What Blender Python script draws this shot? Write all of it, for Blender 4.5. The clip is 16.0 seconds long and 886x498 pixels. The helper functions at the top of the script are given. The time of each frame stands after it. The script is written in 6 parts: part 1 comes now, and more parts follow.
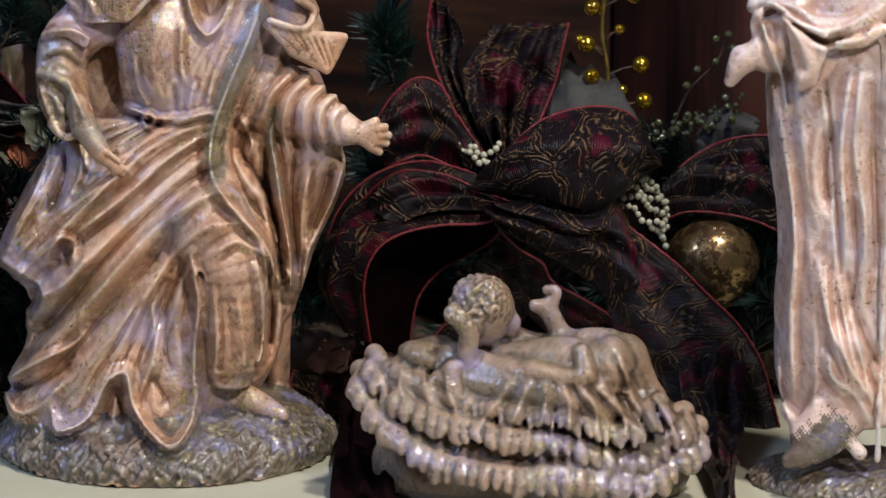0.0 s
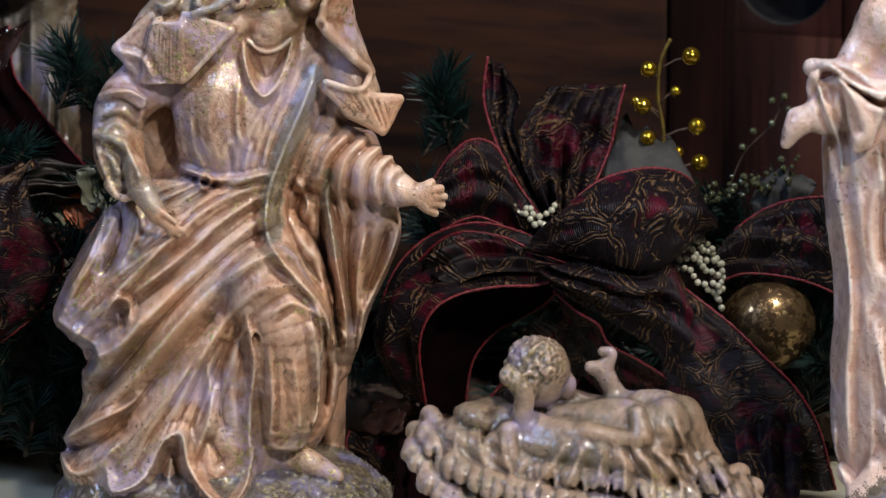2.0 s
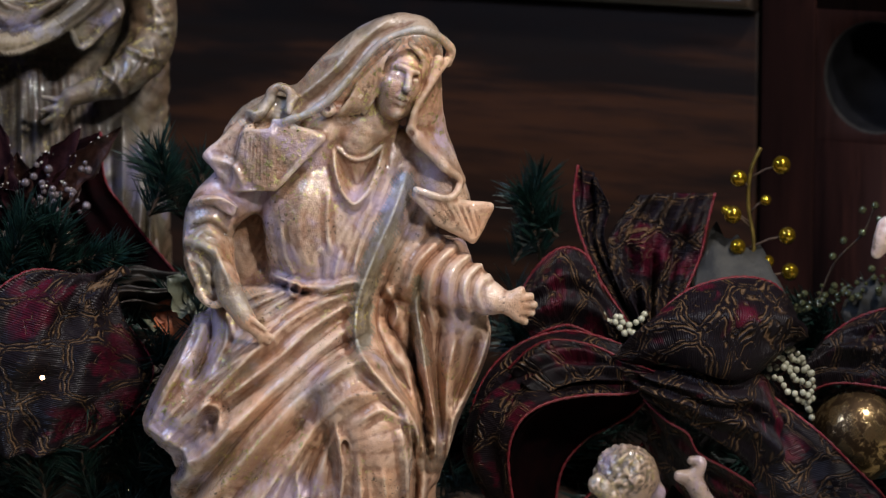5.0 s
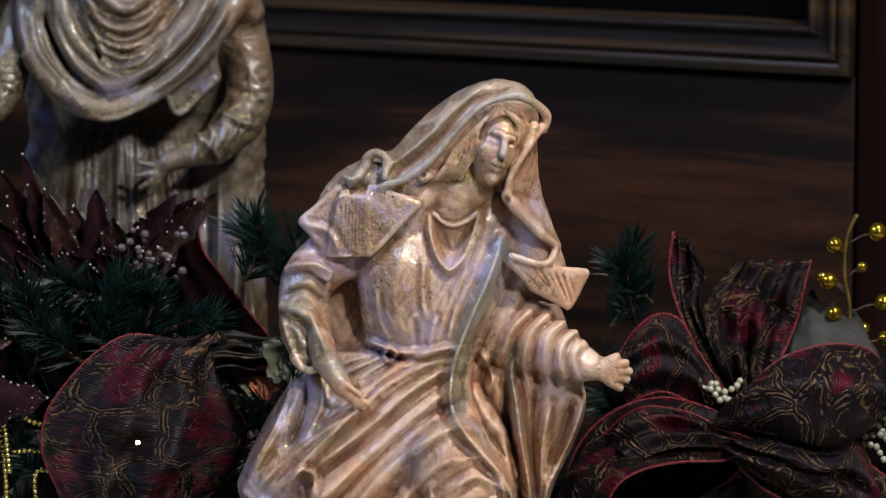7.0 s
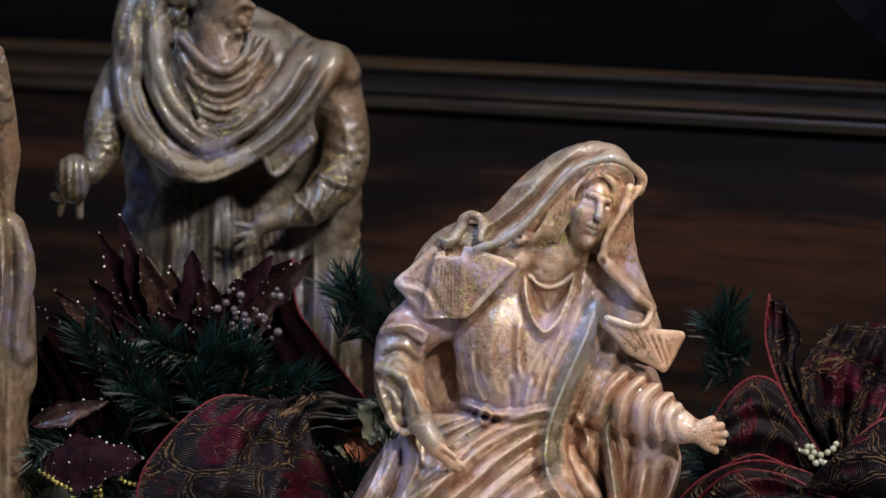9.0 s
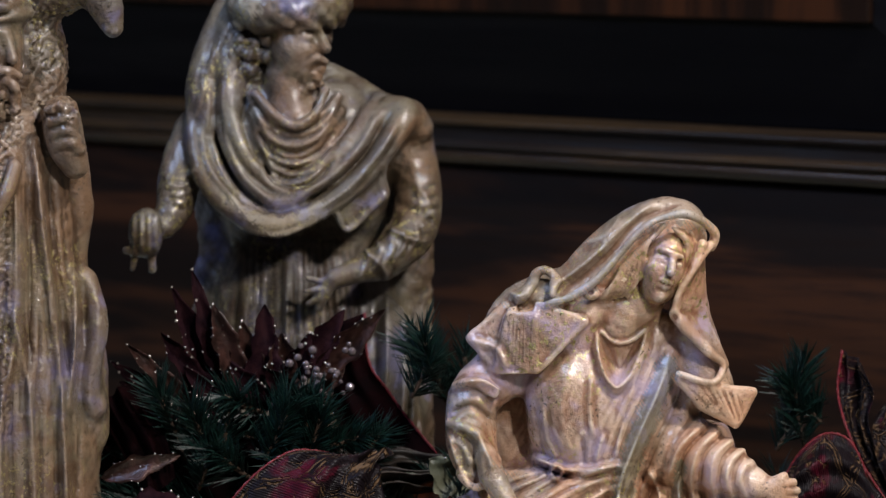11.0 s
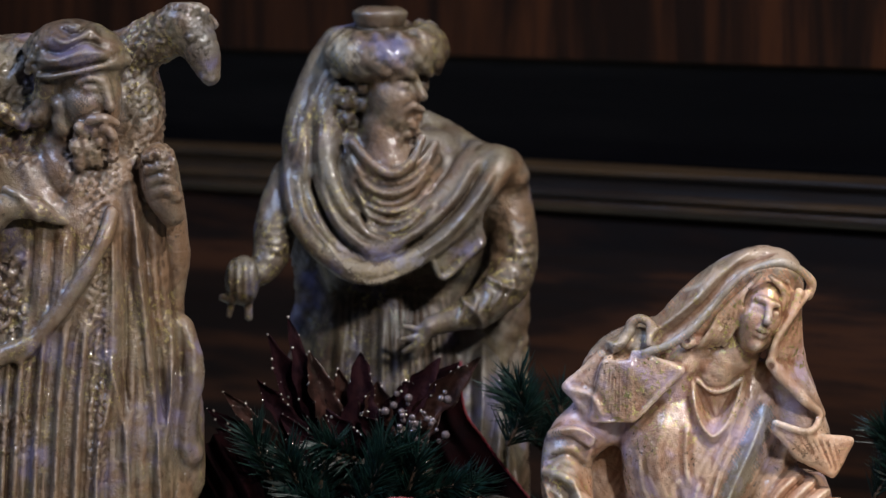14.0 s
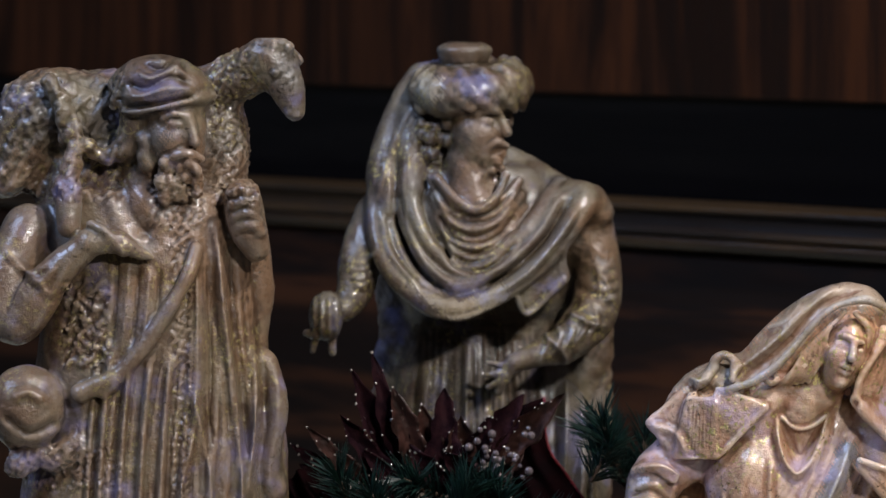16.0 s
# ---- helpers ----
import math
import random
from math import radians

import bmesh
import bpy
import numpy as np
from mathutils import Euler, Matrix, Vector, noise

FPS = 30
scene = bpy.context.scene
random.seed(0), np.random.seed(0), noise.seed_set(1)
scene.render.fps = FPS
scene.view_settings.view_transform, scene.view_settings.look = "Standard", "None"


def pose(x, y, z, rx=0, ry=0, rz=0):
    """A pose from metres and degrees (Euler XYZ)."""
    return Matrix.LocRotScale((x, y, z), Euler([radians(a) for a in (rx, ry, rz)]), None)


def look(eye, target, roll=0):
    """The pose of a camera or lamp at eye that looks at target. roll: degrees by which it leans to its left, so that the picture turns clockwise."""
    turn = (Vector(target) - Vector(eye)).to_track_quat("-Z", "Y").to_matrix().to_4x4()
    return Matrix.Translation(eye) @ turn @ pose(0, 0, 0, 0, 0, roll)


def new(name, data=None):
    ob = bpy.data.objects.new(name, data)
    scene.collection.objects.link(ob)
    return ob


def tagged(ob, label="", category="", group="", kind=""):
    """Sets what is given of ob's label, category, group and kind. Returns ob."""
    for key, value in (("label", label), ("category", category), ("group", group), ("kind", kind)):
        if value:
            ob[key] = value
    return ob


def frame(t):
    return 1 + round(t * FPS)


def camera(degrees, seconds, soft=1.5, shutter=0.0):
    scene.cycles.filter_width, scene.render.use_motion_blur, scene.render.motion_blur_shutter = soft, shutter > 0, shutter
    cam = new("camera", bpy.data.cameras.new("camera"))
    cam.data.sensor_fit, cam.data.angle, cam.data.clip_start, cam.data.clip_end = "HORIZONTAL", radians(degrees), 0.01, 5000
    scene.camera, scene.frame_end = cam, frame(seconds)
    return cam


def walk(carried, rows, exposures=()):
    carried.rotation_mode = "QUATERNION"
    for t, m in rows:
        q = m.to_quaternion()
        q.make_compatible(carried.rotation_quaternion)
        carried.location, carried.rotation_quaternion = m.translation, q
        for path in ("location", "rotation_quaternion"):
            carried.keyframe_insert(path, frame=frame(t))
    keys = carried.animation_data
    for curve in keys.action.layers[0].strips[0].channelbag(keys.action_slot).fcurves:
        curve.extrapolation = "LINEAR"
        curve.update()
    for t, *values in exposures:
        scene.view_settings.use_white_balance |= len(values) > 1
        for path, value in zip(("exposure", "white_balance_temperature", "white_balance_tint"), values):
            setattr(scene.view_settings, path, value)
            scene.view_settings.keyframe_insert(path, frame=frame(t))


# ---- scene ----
cam = camera(13.0, 16.0, soft=1.35)
cam.data.dof.use_dof = True
cam.data.dof.focus_distance = 1.585
cam.data.dof.aperture_fstop = 11.5
EYE = 0.3859
# seconds, tilt, lean and turn of a long-lens camera that swings on its stand
PATH = [
    (0.0, 79.093, -0.084, -4.408),
    (0.5, 79.303, -0.079, -4.188),
    (1.0, 79.515, -0.054, -3.976),
    (1.5, 79.747, -0.062, -3.779),
    (2.0, 79.997, -0.026, -3.585),
    (2.5, 80.269, -0.054, -3.382),
    (3.0, 80.522, -0.031, -3.184),
    (3.5, 80.765, -0.013, -2.983),
    (4.0, 81.037, -0.030, -2.777),
    (6.5, 82.339, -0.024, -1.216),
    (7.0, 82.559, 0.005, -0.833),
    (7.5, 82.769, 0.050, -0.397),
    (8.0, 83.000, 0.000, 0.000),
    (8.5, 83.227, 0.037, 0.315),
    (9.0, 83.469, 0.005, 0.586),
    (11.5, 84.434, -0.014, 1.915),
    (12.0, 84.568, 0.011, 2.162),
    (12.5, 84.691, -0.030, 2.406),
    (13.0, 84.782, -0.049, 2.636),
    (13.5, 84.878, -0.061, 2.861),
    (14.0, 84.989, -0.047, 3.081),
    (14.5, 85.107, -0.092, 3.330),
    (15.0, 85.234, -0.096, 3.609),
    (15.5, 85.365, -0.094, 3.926),
    (16.0, 85.517, -0.094, 4.326),
]
walk(cam, [(t, pose(0, 0, EYE, rx, ry, rz)) for t, rx, ry, rz in PATH])

# ---- light ----
world = bpy.data.worlds.new("world")
scene.world = world
world.use_nodes = True
world.node_tree.nodes["Background"].inputs[0].default_value = (0.55, 0.62, 0.8, 1)
world.node_tree.nodes["Background"].inputs[1].default_value = 0.008
scene.view_settings.exposure = 0.0


def lamp(name, eye, target, size, watts, colour):
    data = bpy.data.lights.new(name, "AREA")
    data.shape, data.size, data.size_y = "RECTANGLE", size[0], size[1]
    data.energy, data.color = watts, colour
    ob = new(name, data)
    ob.matrix_world = look(eye, target)
    return ob


lamp("ceiling_lamp", (0.6, 1.0, 1.5), (0.1, 1.6, 0.1), (0.11, 0.11), 22.5, (1.0, 0.955, 0.92))
# unseen fill lamp, added to brighten the standing man and the figures' fronts
lamp("fill_lamp", (0.6, 0.2, 1.05), (0.15, 1.55, 0.12), (0.10, 0.10), 15.0, (1.0, 0.945, 0.905))
lamp("window_light", (-1.3, 0.7, 1.65), (0.0, 1.62, 0.15), (0.9, 0.5), 24.0, (0.46, 0.62, 1.0))


# ---- materials ----
class Mat:
    def __init__(self, name, rough=0.5, metal=0.0):
        self.m = bpy.data.materials.new(name)
        self.m.use_nodes = True
        self.t = self.m.node_tree
        self.p = self.t.nodes["Principled BSDF"]
        self.p.inputs["Roughness"].default_value = rough
        self.p.inputs["Metallic"].default_value = metal
        self.co = self.add("ShaderNodeTexCoord")

    def add(self, kind):
        return self.t.nodes.new(kind)

    def link(self, a, b):
        self.t.links.new(a, b)

    def put(self, socket, value):
        if isinstance(value, bpy.types.NodeSocket):
            self.link(value, socket)
        else:
            socket.default_value = value

    def at(self, scale=(1, 1, 1), space="Object", turn=(0, 0, 0)):
        n = self.add("ShaderNodeMapping")
        n.inputs["Scale"].default_value = scale
        n.inputs["Rotation"].default_value = turn
        self.link(self.co.outputs[space], n.inputs[0])
        return n.outputs[0]

    def noise(self, scale, detail=4.0, rough=0.55, vec=None, warp=0.0):
        n = self.add("ShaderNodeTexNoise")
        n.inputs["Scale"].default_value = scale
        n.inputs["Detail"].default_value = detail
        n.inputs["Roughness"].default_value = rough
        n.inputs["Distortion"].default_value = warp
        self.link(vec or self.co.outputs["Object"], n.inputs["Vector"])
        return n.outputs["Fac"]

    def voronoi(self, scale, vec=None, feature="F1", out="Distance"):
        n = self.add("ShaderNodeTexVoronoi")
        n.feature = feature
        n.inputs["Scale"].default_value = scale
        self.link(vec or self.co.outputs["Object"], n.inputs["Vector"])
        return n.outputs[out]

    def ramp(self, fac, lo, hi, a=0.0, b=1.0):
        n = self.add("ShaderNodeMapRange")
        n.interpolation_type = "SMOOTHSTEP"
        for i, v in enumerate((lo, hi, a, b)):
            n.inputs[i + 1].default_value = v
        self.link(fac, n.inputs[0])
        return n.outputs[0]

    def mix(self, fac, a, b):
        n = self.add("ShaderNodeMix")
        n.data_type = "RGBA"
        self.put(n.inputs[0], fac)
        for s, v in ((n.inputs[6], a), (n.inputs[7], b)):
            self.put(s, (*v, 1) if isinstance(v, tuple) else v)
        return n.outputs[2]

    def math(self, op, a, b=0.0):
        n = self.add("ShaderNodeMath")
        n.operation = op
        self.put(n.inputs[0], a)
        self.put(n.inputs[1], b)
        return n.outputs[0]

    def bump(self, height, strength=0.3, dist=0.001):
        n = self.add("ShaderNodeBump")
        n.inputs["Strength"].default_value = strength
        n.inputs["Distance"].default_value = dist
        self.link(height, n.inputs["Height"])
        self.link(n.outputs[0], self.p.inputs["Normal"])

    def set(self, name, value):
        s = self.p.inputs[name]
        self.put(s, (*value, 1) if isinstance(value, tuple) and len(value) == 3 else value)


def figurine_paint(name, body, pale, wash, gold=0.5, olive=0.55, sheen=0.7):
    """Cast resin with a pearl glaze, a rusty wash and painted shade in the hollows, painted highlights on the rubbed
    ridges and flecks of gold leaf.
    """
    k = Mat(name, 0.33)
    geo = k.add("ShaderNodeNewGeometry")
    big, mid, fine = k.noise(30, 3), k.noise(95, 5, 0.65), k.noise(620, 3, 0.7)
    c = k.mix(k.ramp(big, 0.38, 0.64), body, pale)
    rust = k.ramp(k.noise(27, 5, 0.62, warp=0.9), 0.45, 0.62)
    c = k.mix(k.math("MULTIPLY", rust, 0.8), c, tuple(0.5 * (x + y) for x, y in zip(body, wash)))
    # hollows go brown: wash left there, plus fold shade put into the colour
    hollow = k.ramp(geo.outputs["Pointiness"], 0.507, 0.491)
    wash_shade = k.math("MULTIPLY", hollow, k.ramp(mid, 0.3, 0.62, 0.4, 1.0))
    c = k.mix(k.math("MULTIPLY", wash_shade, 0.9), c, wash)
    c = k.mix(k.math("MULTIPLY", k.ramp(k.noise(36, 5, 0.65, warp=1.0), 0.46, 0.63), olive), c, (0.20, 0.165, 0.10))
    pearl = k.math("MULTIPLY", k.ramp(k.noise(33, 5, 0.6), 0.52, 0.65), k.ramp(mid, 0.32, 0.6, 0.2, 1.0))
    c = k.mix(k.math("MULTIPLY", pearl, sheen), c, tuple(0.10 + 0.64 * x for x in pale[:2]) + (0.27 + 0.66 * pale[2],))
    # fold edges painted paler, standing in for their highlights
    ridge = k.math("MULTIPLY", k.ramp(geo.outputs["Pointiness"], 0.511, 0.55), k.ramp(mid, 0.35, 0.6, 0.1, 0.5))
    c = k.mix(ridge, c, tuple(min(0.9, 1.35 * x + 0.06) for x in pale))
    speck = k.math("MULTIPLY", k.ramp(k.noise(560, 3, 0.65), 0.59, 0.65), k.ramp(k.noise(40, 3), 0.49, 0.6))
    c = k.mix(k.math("MULTIPLY", speck, 0.85), c, (0.06, 0.04, 0.022))
    leaf = k.math("MULTIPLY", k.ramp(k.noise(420, 4, 0.7), 0.54, 0.6), k.ramp(k.noise(26, 4, 0.65), 0.49, 0.62))
    leaf = k.math("MULTIPLY", leaf, gold)
    c = k.mix(leaf, c, (0.55, 0.45, 0.17))
    k.set("Base Color", c)
    k.set("Metallic", k.math("MULTIPLY", leaf, 0.9))
    k.set("Roughness", k.ramp(mid, 0.3, 0.7, 0.24, 0.5))
    k.set("Coat Weight", k.ramp(k.noise(34, 3), 0.4, 0.6, 0.4, 1.0))
    k.set("Coat Roughness", 0.09)
    k.set("Coat Tint", (0.85, 0.9, 1.0))
    k.bump(k.math("ADD", k.math("ADD", k.math("MULTIPLY", fine, 0.9), k.math("MULTIPLY", k.noise(1700, 2, 0.6), 0.35)), k.math("MULTIPLY", mid, 1.3)), 0.5, 0.0012)
    skin = k.add("ShaderNodeBump")
    skin.inputs["Strength"].default_value, skin.inputs["Distance"].default_value = 0.22, 0.0012
    k.link(k.math("ADD", k.math("MULTIPLY", fine, 0.7), k.math("MULTIPLY", mid, 1.2)), skin.inputs["Height"])
    k.link(skin.outputs[0], k.p.inputs["Coat Normal"])
    return k.m


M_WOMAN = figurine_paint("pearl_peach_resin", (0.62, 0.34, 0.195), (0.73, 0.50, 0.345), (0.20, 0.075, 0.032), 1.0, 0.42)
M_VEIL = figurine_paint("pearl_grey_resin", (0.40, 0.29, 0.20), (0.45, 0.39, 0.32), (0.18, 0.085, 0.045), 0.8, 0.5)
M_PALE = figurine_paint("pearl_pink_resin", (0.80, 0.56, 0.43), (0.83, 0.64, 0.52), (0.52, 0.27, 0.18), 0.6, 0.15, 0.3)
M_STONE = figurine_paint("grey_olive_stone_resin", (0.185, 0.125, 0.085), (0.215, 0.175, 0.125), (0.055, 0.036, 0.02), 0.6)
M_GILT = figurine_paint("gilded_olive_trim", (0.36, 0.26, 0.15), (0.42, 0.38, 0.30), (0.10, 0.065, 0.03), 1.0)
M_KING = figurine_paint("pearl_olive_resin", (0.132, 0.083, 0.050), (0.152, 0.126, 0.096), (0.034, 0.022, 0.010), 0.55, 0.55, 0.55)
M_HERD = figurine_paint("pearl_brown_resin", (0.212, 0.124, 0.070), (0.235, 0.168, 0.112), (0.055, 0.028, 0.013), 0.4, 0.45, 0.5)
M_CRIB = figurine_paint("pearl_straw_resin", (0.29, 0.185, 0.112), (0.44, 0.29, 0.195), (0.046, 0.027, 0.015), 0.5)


def wood(name, dark, light, axis, rough=0.35, gloss=0.14):
    k = Mat(name, rough)
    s = [14.0, 14.0, 14.0]
    s[axis] = 1.1
    v = k.at(tuple(s))
    ring = k.noise(1.6, 5, 0.6, v, 1.2)
    grain = k.noise(14, 6, 0.7, v)
    c = k.mix(k.ramp(ring, 0.42, 0.62), dark, light)
    c = k.mix(k.math("MULTIPLY", k.ramp(grain, 0.45, 0.7), 0.7), c, tuple(0.35 * x for x in dark))
    k.set("Base Color", c)
    k.set("Roughness", k.ramp(grain, 0.3, 0.7, rough, rough + 0.2))
    k.set("Specular IOR Level", gloss)
    k.bump(grain, 0.12, 0.0006)
    return k.m


M_RAIL = wood("walnut_rail", (0.008, 0.005, 0.004), (0.040, 0.016, 0.008), 0)
M_STILE = wood("walnut_stile", (0.013, 0.005, 0.004), (0.030, 0.010, 0.007), 2, 0.55, 0.04)
M_FIELD = wood("walnut_panel", (0.012, 0.006, 0.004), (0.045, 0.016, 0.007), 2)
M_MOULD = wood("walnut_moulding", (0.012, 0.008, 0.006), (0.048, 0.028, 0.012), 0, 0.25, 0.5)
# near-black wood: shade of the panel's recess, put into the colour
M_DARK = wood("shade_dark_wood", (0.0025, 0.0022, 0.003), (0.005, 0.0045, 0.005), 0)

k = Mat("cream_painted_shelf", 0.38)
k.set("Base Color", k.mix(k.ramp(k.noise(9, 5), 0.35, 0.65), (0.40, 0.38, 0.28), (0.46, 0.44, 0.33)))
k.bump(k.noise(160, 3), 0.08, 0.0005)
M_SHELF = k.m

k = Mat("room_plaster", 0.8)
k.set("Base Color", k.mix(k.noise(3, 4), (0.16, 0.13, 0.11), (0.20, 0.17, 0.14)))
k.bump(k.noise(90, 4), 0.1, 0.001)
M_PLASTER = k.m


def brocade(name):
    """Dark satin with a woven lattice of gold threads and wine-red sprigs."""
    k = Mat(name, 0.42)
    v = k.at((1, 1, 1), "UV")
    w = k.add("ShaderNodeMix")
    w.data_type = "VECTOR"
    w.inputs[0].default_value = 0.010
    nz = k.add("ShaderNodeTexNoise")
    nz.inputs["Scale"].default_value = 60
    nz.inputs["Detail"].default_value = 3
    k.link(v, nz.inputs["Vector"])
    k.link(v, w.inputs[4])
    k.link(nz.outputs["Color"], w.inputs[5])
    vec = w.outputs[1]
    edge = k.voronoi(58, vec, "DISTANCE_TO_EDGE")
    cell = k.voronoi(58, vec)
    fine = k.voronoi(190, vec, "DISTANCE_TO_EDGE")
    frayed = k.noise(150, 3, 0.7, vec, 2.0)
    strand = k.math("MAXIMUM", k.ramp(edge, 0.030, 0.010), k.math("MULTIPLY", k.ramp(k.math("ABSOLUTE", k.math("SUBTRACT", edge, 0.075)), 0.022, 0.006), 0.8))
    thread = k.math("MULTIPLY", strand, k.ramp(k.noise(330, 3, 0.7, vec), 0.42, 0.53))
    thread = k.math("MAXIMUM", thread, k.math("MULTIPLY", k.ramp(fine, 0.045, 0.015), k.math("MULTIPLY", k.ramp(cell, 0.42, 0.25), k.ramp(frayed, 0.48, 0.56))))
    red = k.math("MULTIPLY", k.ramp(k.noise(62, 3, 0.6, vec), 0.52, 0.58), k.ramp(cell, 0.6, 0.4))
    c = k.mix(k.noise(18, 3, 0.5, vec), (0.004, 0.0028, 0.0045), (0.012, 0.008, 0.010))
    c = k.mix(k.math("MULTIPLY", red, k.ramp(frayed, 0.35, 0.6, 0.4, 1.0)), c, (0.062, 0.004, 0.013))
    c = k.mix(k.math("MULTIPLY", thread, 0.8), c, (0.15, 0.088, 0.046))
    k.set("Base Color", c)
    k.set("Roughness", k.ramp(thread, 0, 1, 0.4, 0.5))
    k.set("Specular IOR Level", 0.15)
    weave = k.add("ShaderNodeTexWave")
    weave.inputs["Scale"].default_value = 420
    k.link(v, weave.inputs["Vector"])
    k.bump(k.math("ADD", k.math("MULTIPLY", thread, 2.0), k.math("ADD", k.math("MULTIPLY", weave.outputs["Fac"], 0.12), k.math("MULTIPLY", k.noise(1.0, 4, 0.6, k.at((60, 20, 1), "UV"), 1.2), 3.2))), 0.8, 0.0022)
    return k.m


M_BROCADE = brocade("dark_brocade")


def plain(name, a, b, rough, metal=0.0, scale=60, bump=0.2, coat=0.0):
    k = Mat(name, rough, metal)
    k.set("Base Color", k.mix(k.ramp(k.noise(scale, 4), 0.35, 0.65), a, b))
    k.set("Coat Weight", coat)
    k.bump(k.noise(scale * 6, 3), bump, 0.0004)
    return k.m


M_CORD = plain("red_wire_edge", (0.085, 0.003, 0.008), (0.17, 0.007, 0.014), 0.45, 0, 900, 0.6)
# velvet ribbon, also the painted shade inside the bow and in garland gaps
M_VELVET_SHADE = plain("wine_velvet_and_shade", (0.003, 0.001, 0.0015), (0.007, 0.0015, 0.002), 0.85, 0, 90, 0.4)
M_PLUM = plain("plum_glitter_leaf", (0.008, 0.003, 0.005), (0.020, 0.007, 0.009), 0.6, 0.0, 160, 0.9)
for m_ in (M_VELVET_SHADE, M_PLUM):
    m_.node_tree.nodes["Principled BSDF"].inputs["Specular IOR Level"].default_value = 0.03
M_NEEDLE = plain("pine_needle", (0.0015, 0.009, 0.0075), (0.005, 0.024, 0.018), 0.42, 0, 200, 0.1)
M_TWIG = plain("twig_brown", (0.03, 0.016, 0.010), (0.07, 0.04, 0.022), 0.8, 0, 200, 0.5)
M_PEARL = plain("ivory_pearl", (0.34, 0.34, 0.25), (0.46, 0.45, 0.35), 0.2, 0.0, 100, 0.03, 0.7)
M_BEAD = plain("gold_bead", (0.52, 0.44, 0.12), (0.62, 0.52, 0.18), 0.22, 0.85, 100, 0.05)
M_AMBER = plain("amber_gold_ball", (0.36, 0.22, 0.012), (0.46, 0.29, 0.02), 0.12, 0.9, 60, 0.04, 0.5)
M_COPPER = plain("copper_leaf", (0.02, 0.009, 0.007), (0.07, 0.03, 0.024), 0.4, 0.4, 120, 0.9, 0.15)
M_GLIT = plain("glitter_grain", (0.55, 0.48, 0.42), (0.75, 0.68, 0.64), 0.25, 0.6, 300, 0.1)
M_SMOKE = plain("smoky_bead", (0.10, 0.08, 0.085), (0.2, 0.16, 0.17), 0.12, 0.4, 300, 0.05, 0.8)
M_ORANGE = plain("orange_silk", (0.35, 0.085, 0.03), (0.52, 0.15, 0.06), 0.5, 0, 50, 0.4)
M_SAGE = plain("sage_silk", (0.07, 0.075, 0.045), (0.14, 0.14, 0.09), 0.5, 0, 50, 0.4)
M_BROWN = plain("brown_silk", (0.010, 0.007, 0.005), (0.035, 0.022, 0.015), 0.55, 0, 50, 0.4)
M_BLACK = plain("blackened_iron", (0.008, 0.008, 0.010), (0.016, 0.016, 0.018), 0.5, 0.2, 50, 0.2)

k = Mat("crackled_gold_glass", 0.2, 0.8)
flake = k.ramp(k.noise(140, 5, 0.75), 0.47, 0.55)
k.set("Base Color", k.mix(flake, (0.05, 0.028, 0.012), k.mix(k.noise(30, 3), (0.20, 0.11, 0.045), (0.36, 0.25, 0.12))))
k.set("Roughness", k.ramp(flake, 0, 1, 0.5, 0.2))
k.bump(flake, 0.25, 0.0005)
M_CRACKLE = k.m

k = Mat("warm_fairy_bulb", 0.2)
k.set("Base Color", (1.0, 0.8, 0.5))
k.set("Emission Color", (1.0, 0.62, 0.3))
k.set("Emission Strength", 9.0)
M_BULB = k.m


# ---- mesh helpers ----
def mesh_ob(name, verts, faces, material, smooth=True, parent=None, label=""):
    me = bpy.data.meshes.new(name)
    me.from_pydata([tuple(v) for v in verts], [], [tuple(f) for f in faces])
    me.materials.append(material)
    if smooth:
        me.polygons.foreach_set("use_smooth", [True] * len(me.polygons))
    me.update()
    ob = new(name, me)
    if parent:
        ob.parent = parent
    return tagged(ob, label) if label else ob


def part(name, bm, material, parent=None, label="", smooth=True):
    me = bpy.data.meshes.new(name)
    bm.to_mesh(me)
    bm.free()
    me.materials.append(material)
    if smooth:
        me.polygons.foreach_set("use_smooth", [True] * len(me.polygons))
    ob = new(name, me)
    if parent:
        ob.parent = parent
    return tagged(ob, label) if label else ob


def empty(name, label, category, group="", m=None):
    ob = new(name)
    ob.empty_display_size = 0.02
    if m:
        ob.matrix_world = m
    return tagged(ob, label, category, group)


def block(x0, x1, y0, y1, z0, z1, bevel=0.0, seg=2):
    bm = bmesh.new()
    bmesh.ops.create_cube(bm, size=1, matrix=Matrix.Translation(((x0 + x1) / 2, (y0 + y1) / 2, (z0 + z1) / 2)) @ Matrix.Diagonal((x1 - x0, y1 - y0, z1 - z0, 1)))
    if bevel:
        bmesh.ops.bevel(bm, geom=bm.edges[:], offset=bevel, segments=seg, affect="EDGES", profile=0.6)
    return bm


def smooth_line(points, n):
    """A Catmull-Rom curve through the points, n samples a span."""
    p = np.array(points, float)
    q = np.vstack([2 * p[0] - p[1], p, 2 * p[-1] - p[-2]])
    s = np.linspace(0, 1, n, endpoint=False)[:, None]
    out = []
    for i in range(len(p) - 1):
        a, b, c, d = q[i:i + 4]
        out.append(0.5 * (2 * b + (c - a) * s + (2 * a - 5 * b + 4 * c - d) * s ** 2 + (3 * b - a - 3 * c + d) * s ** 3))
    out.append(p[-1:])
    return np.vstack(out)


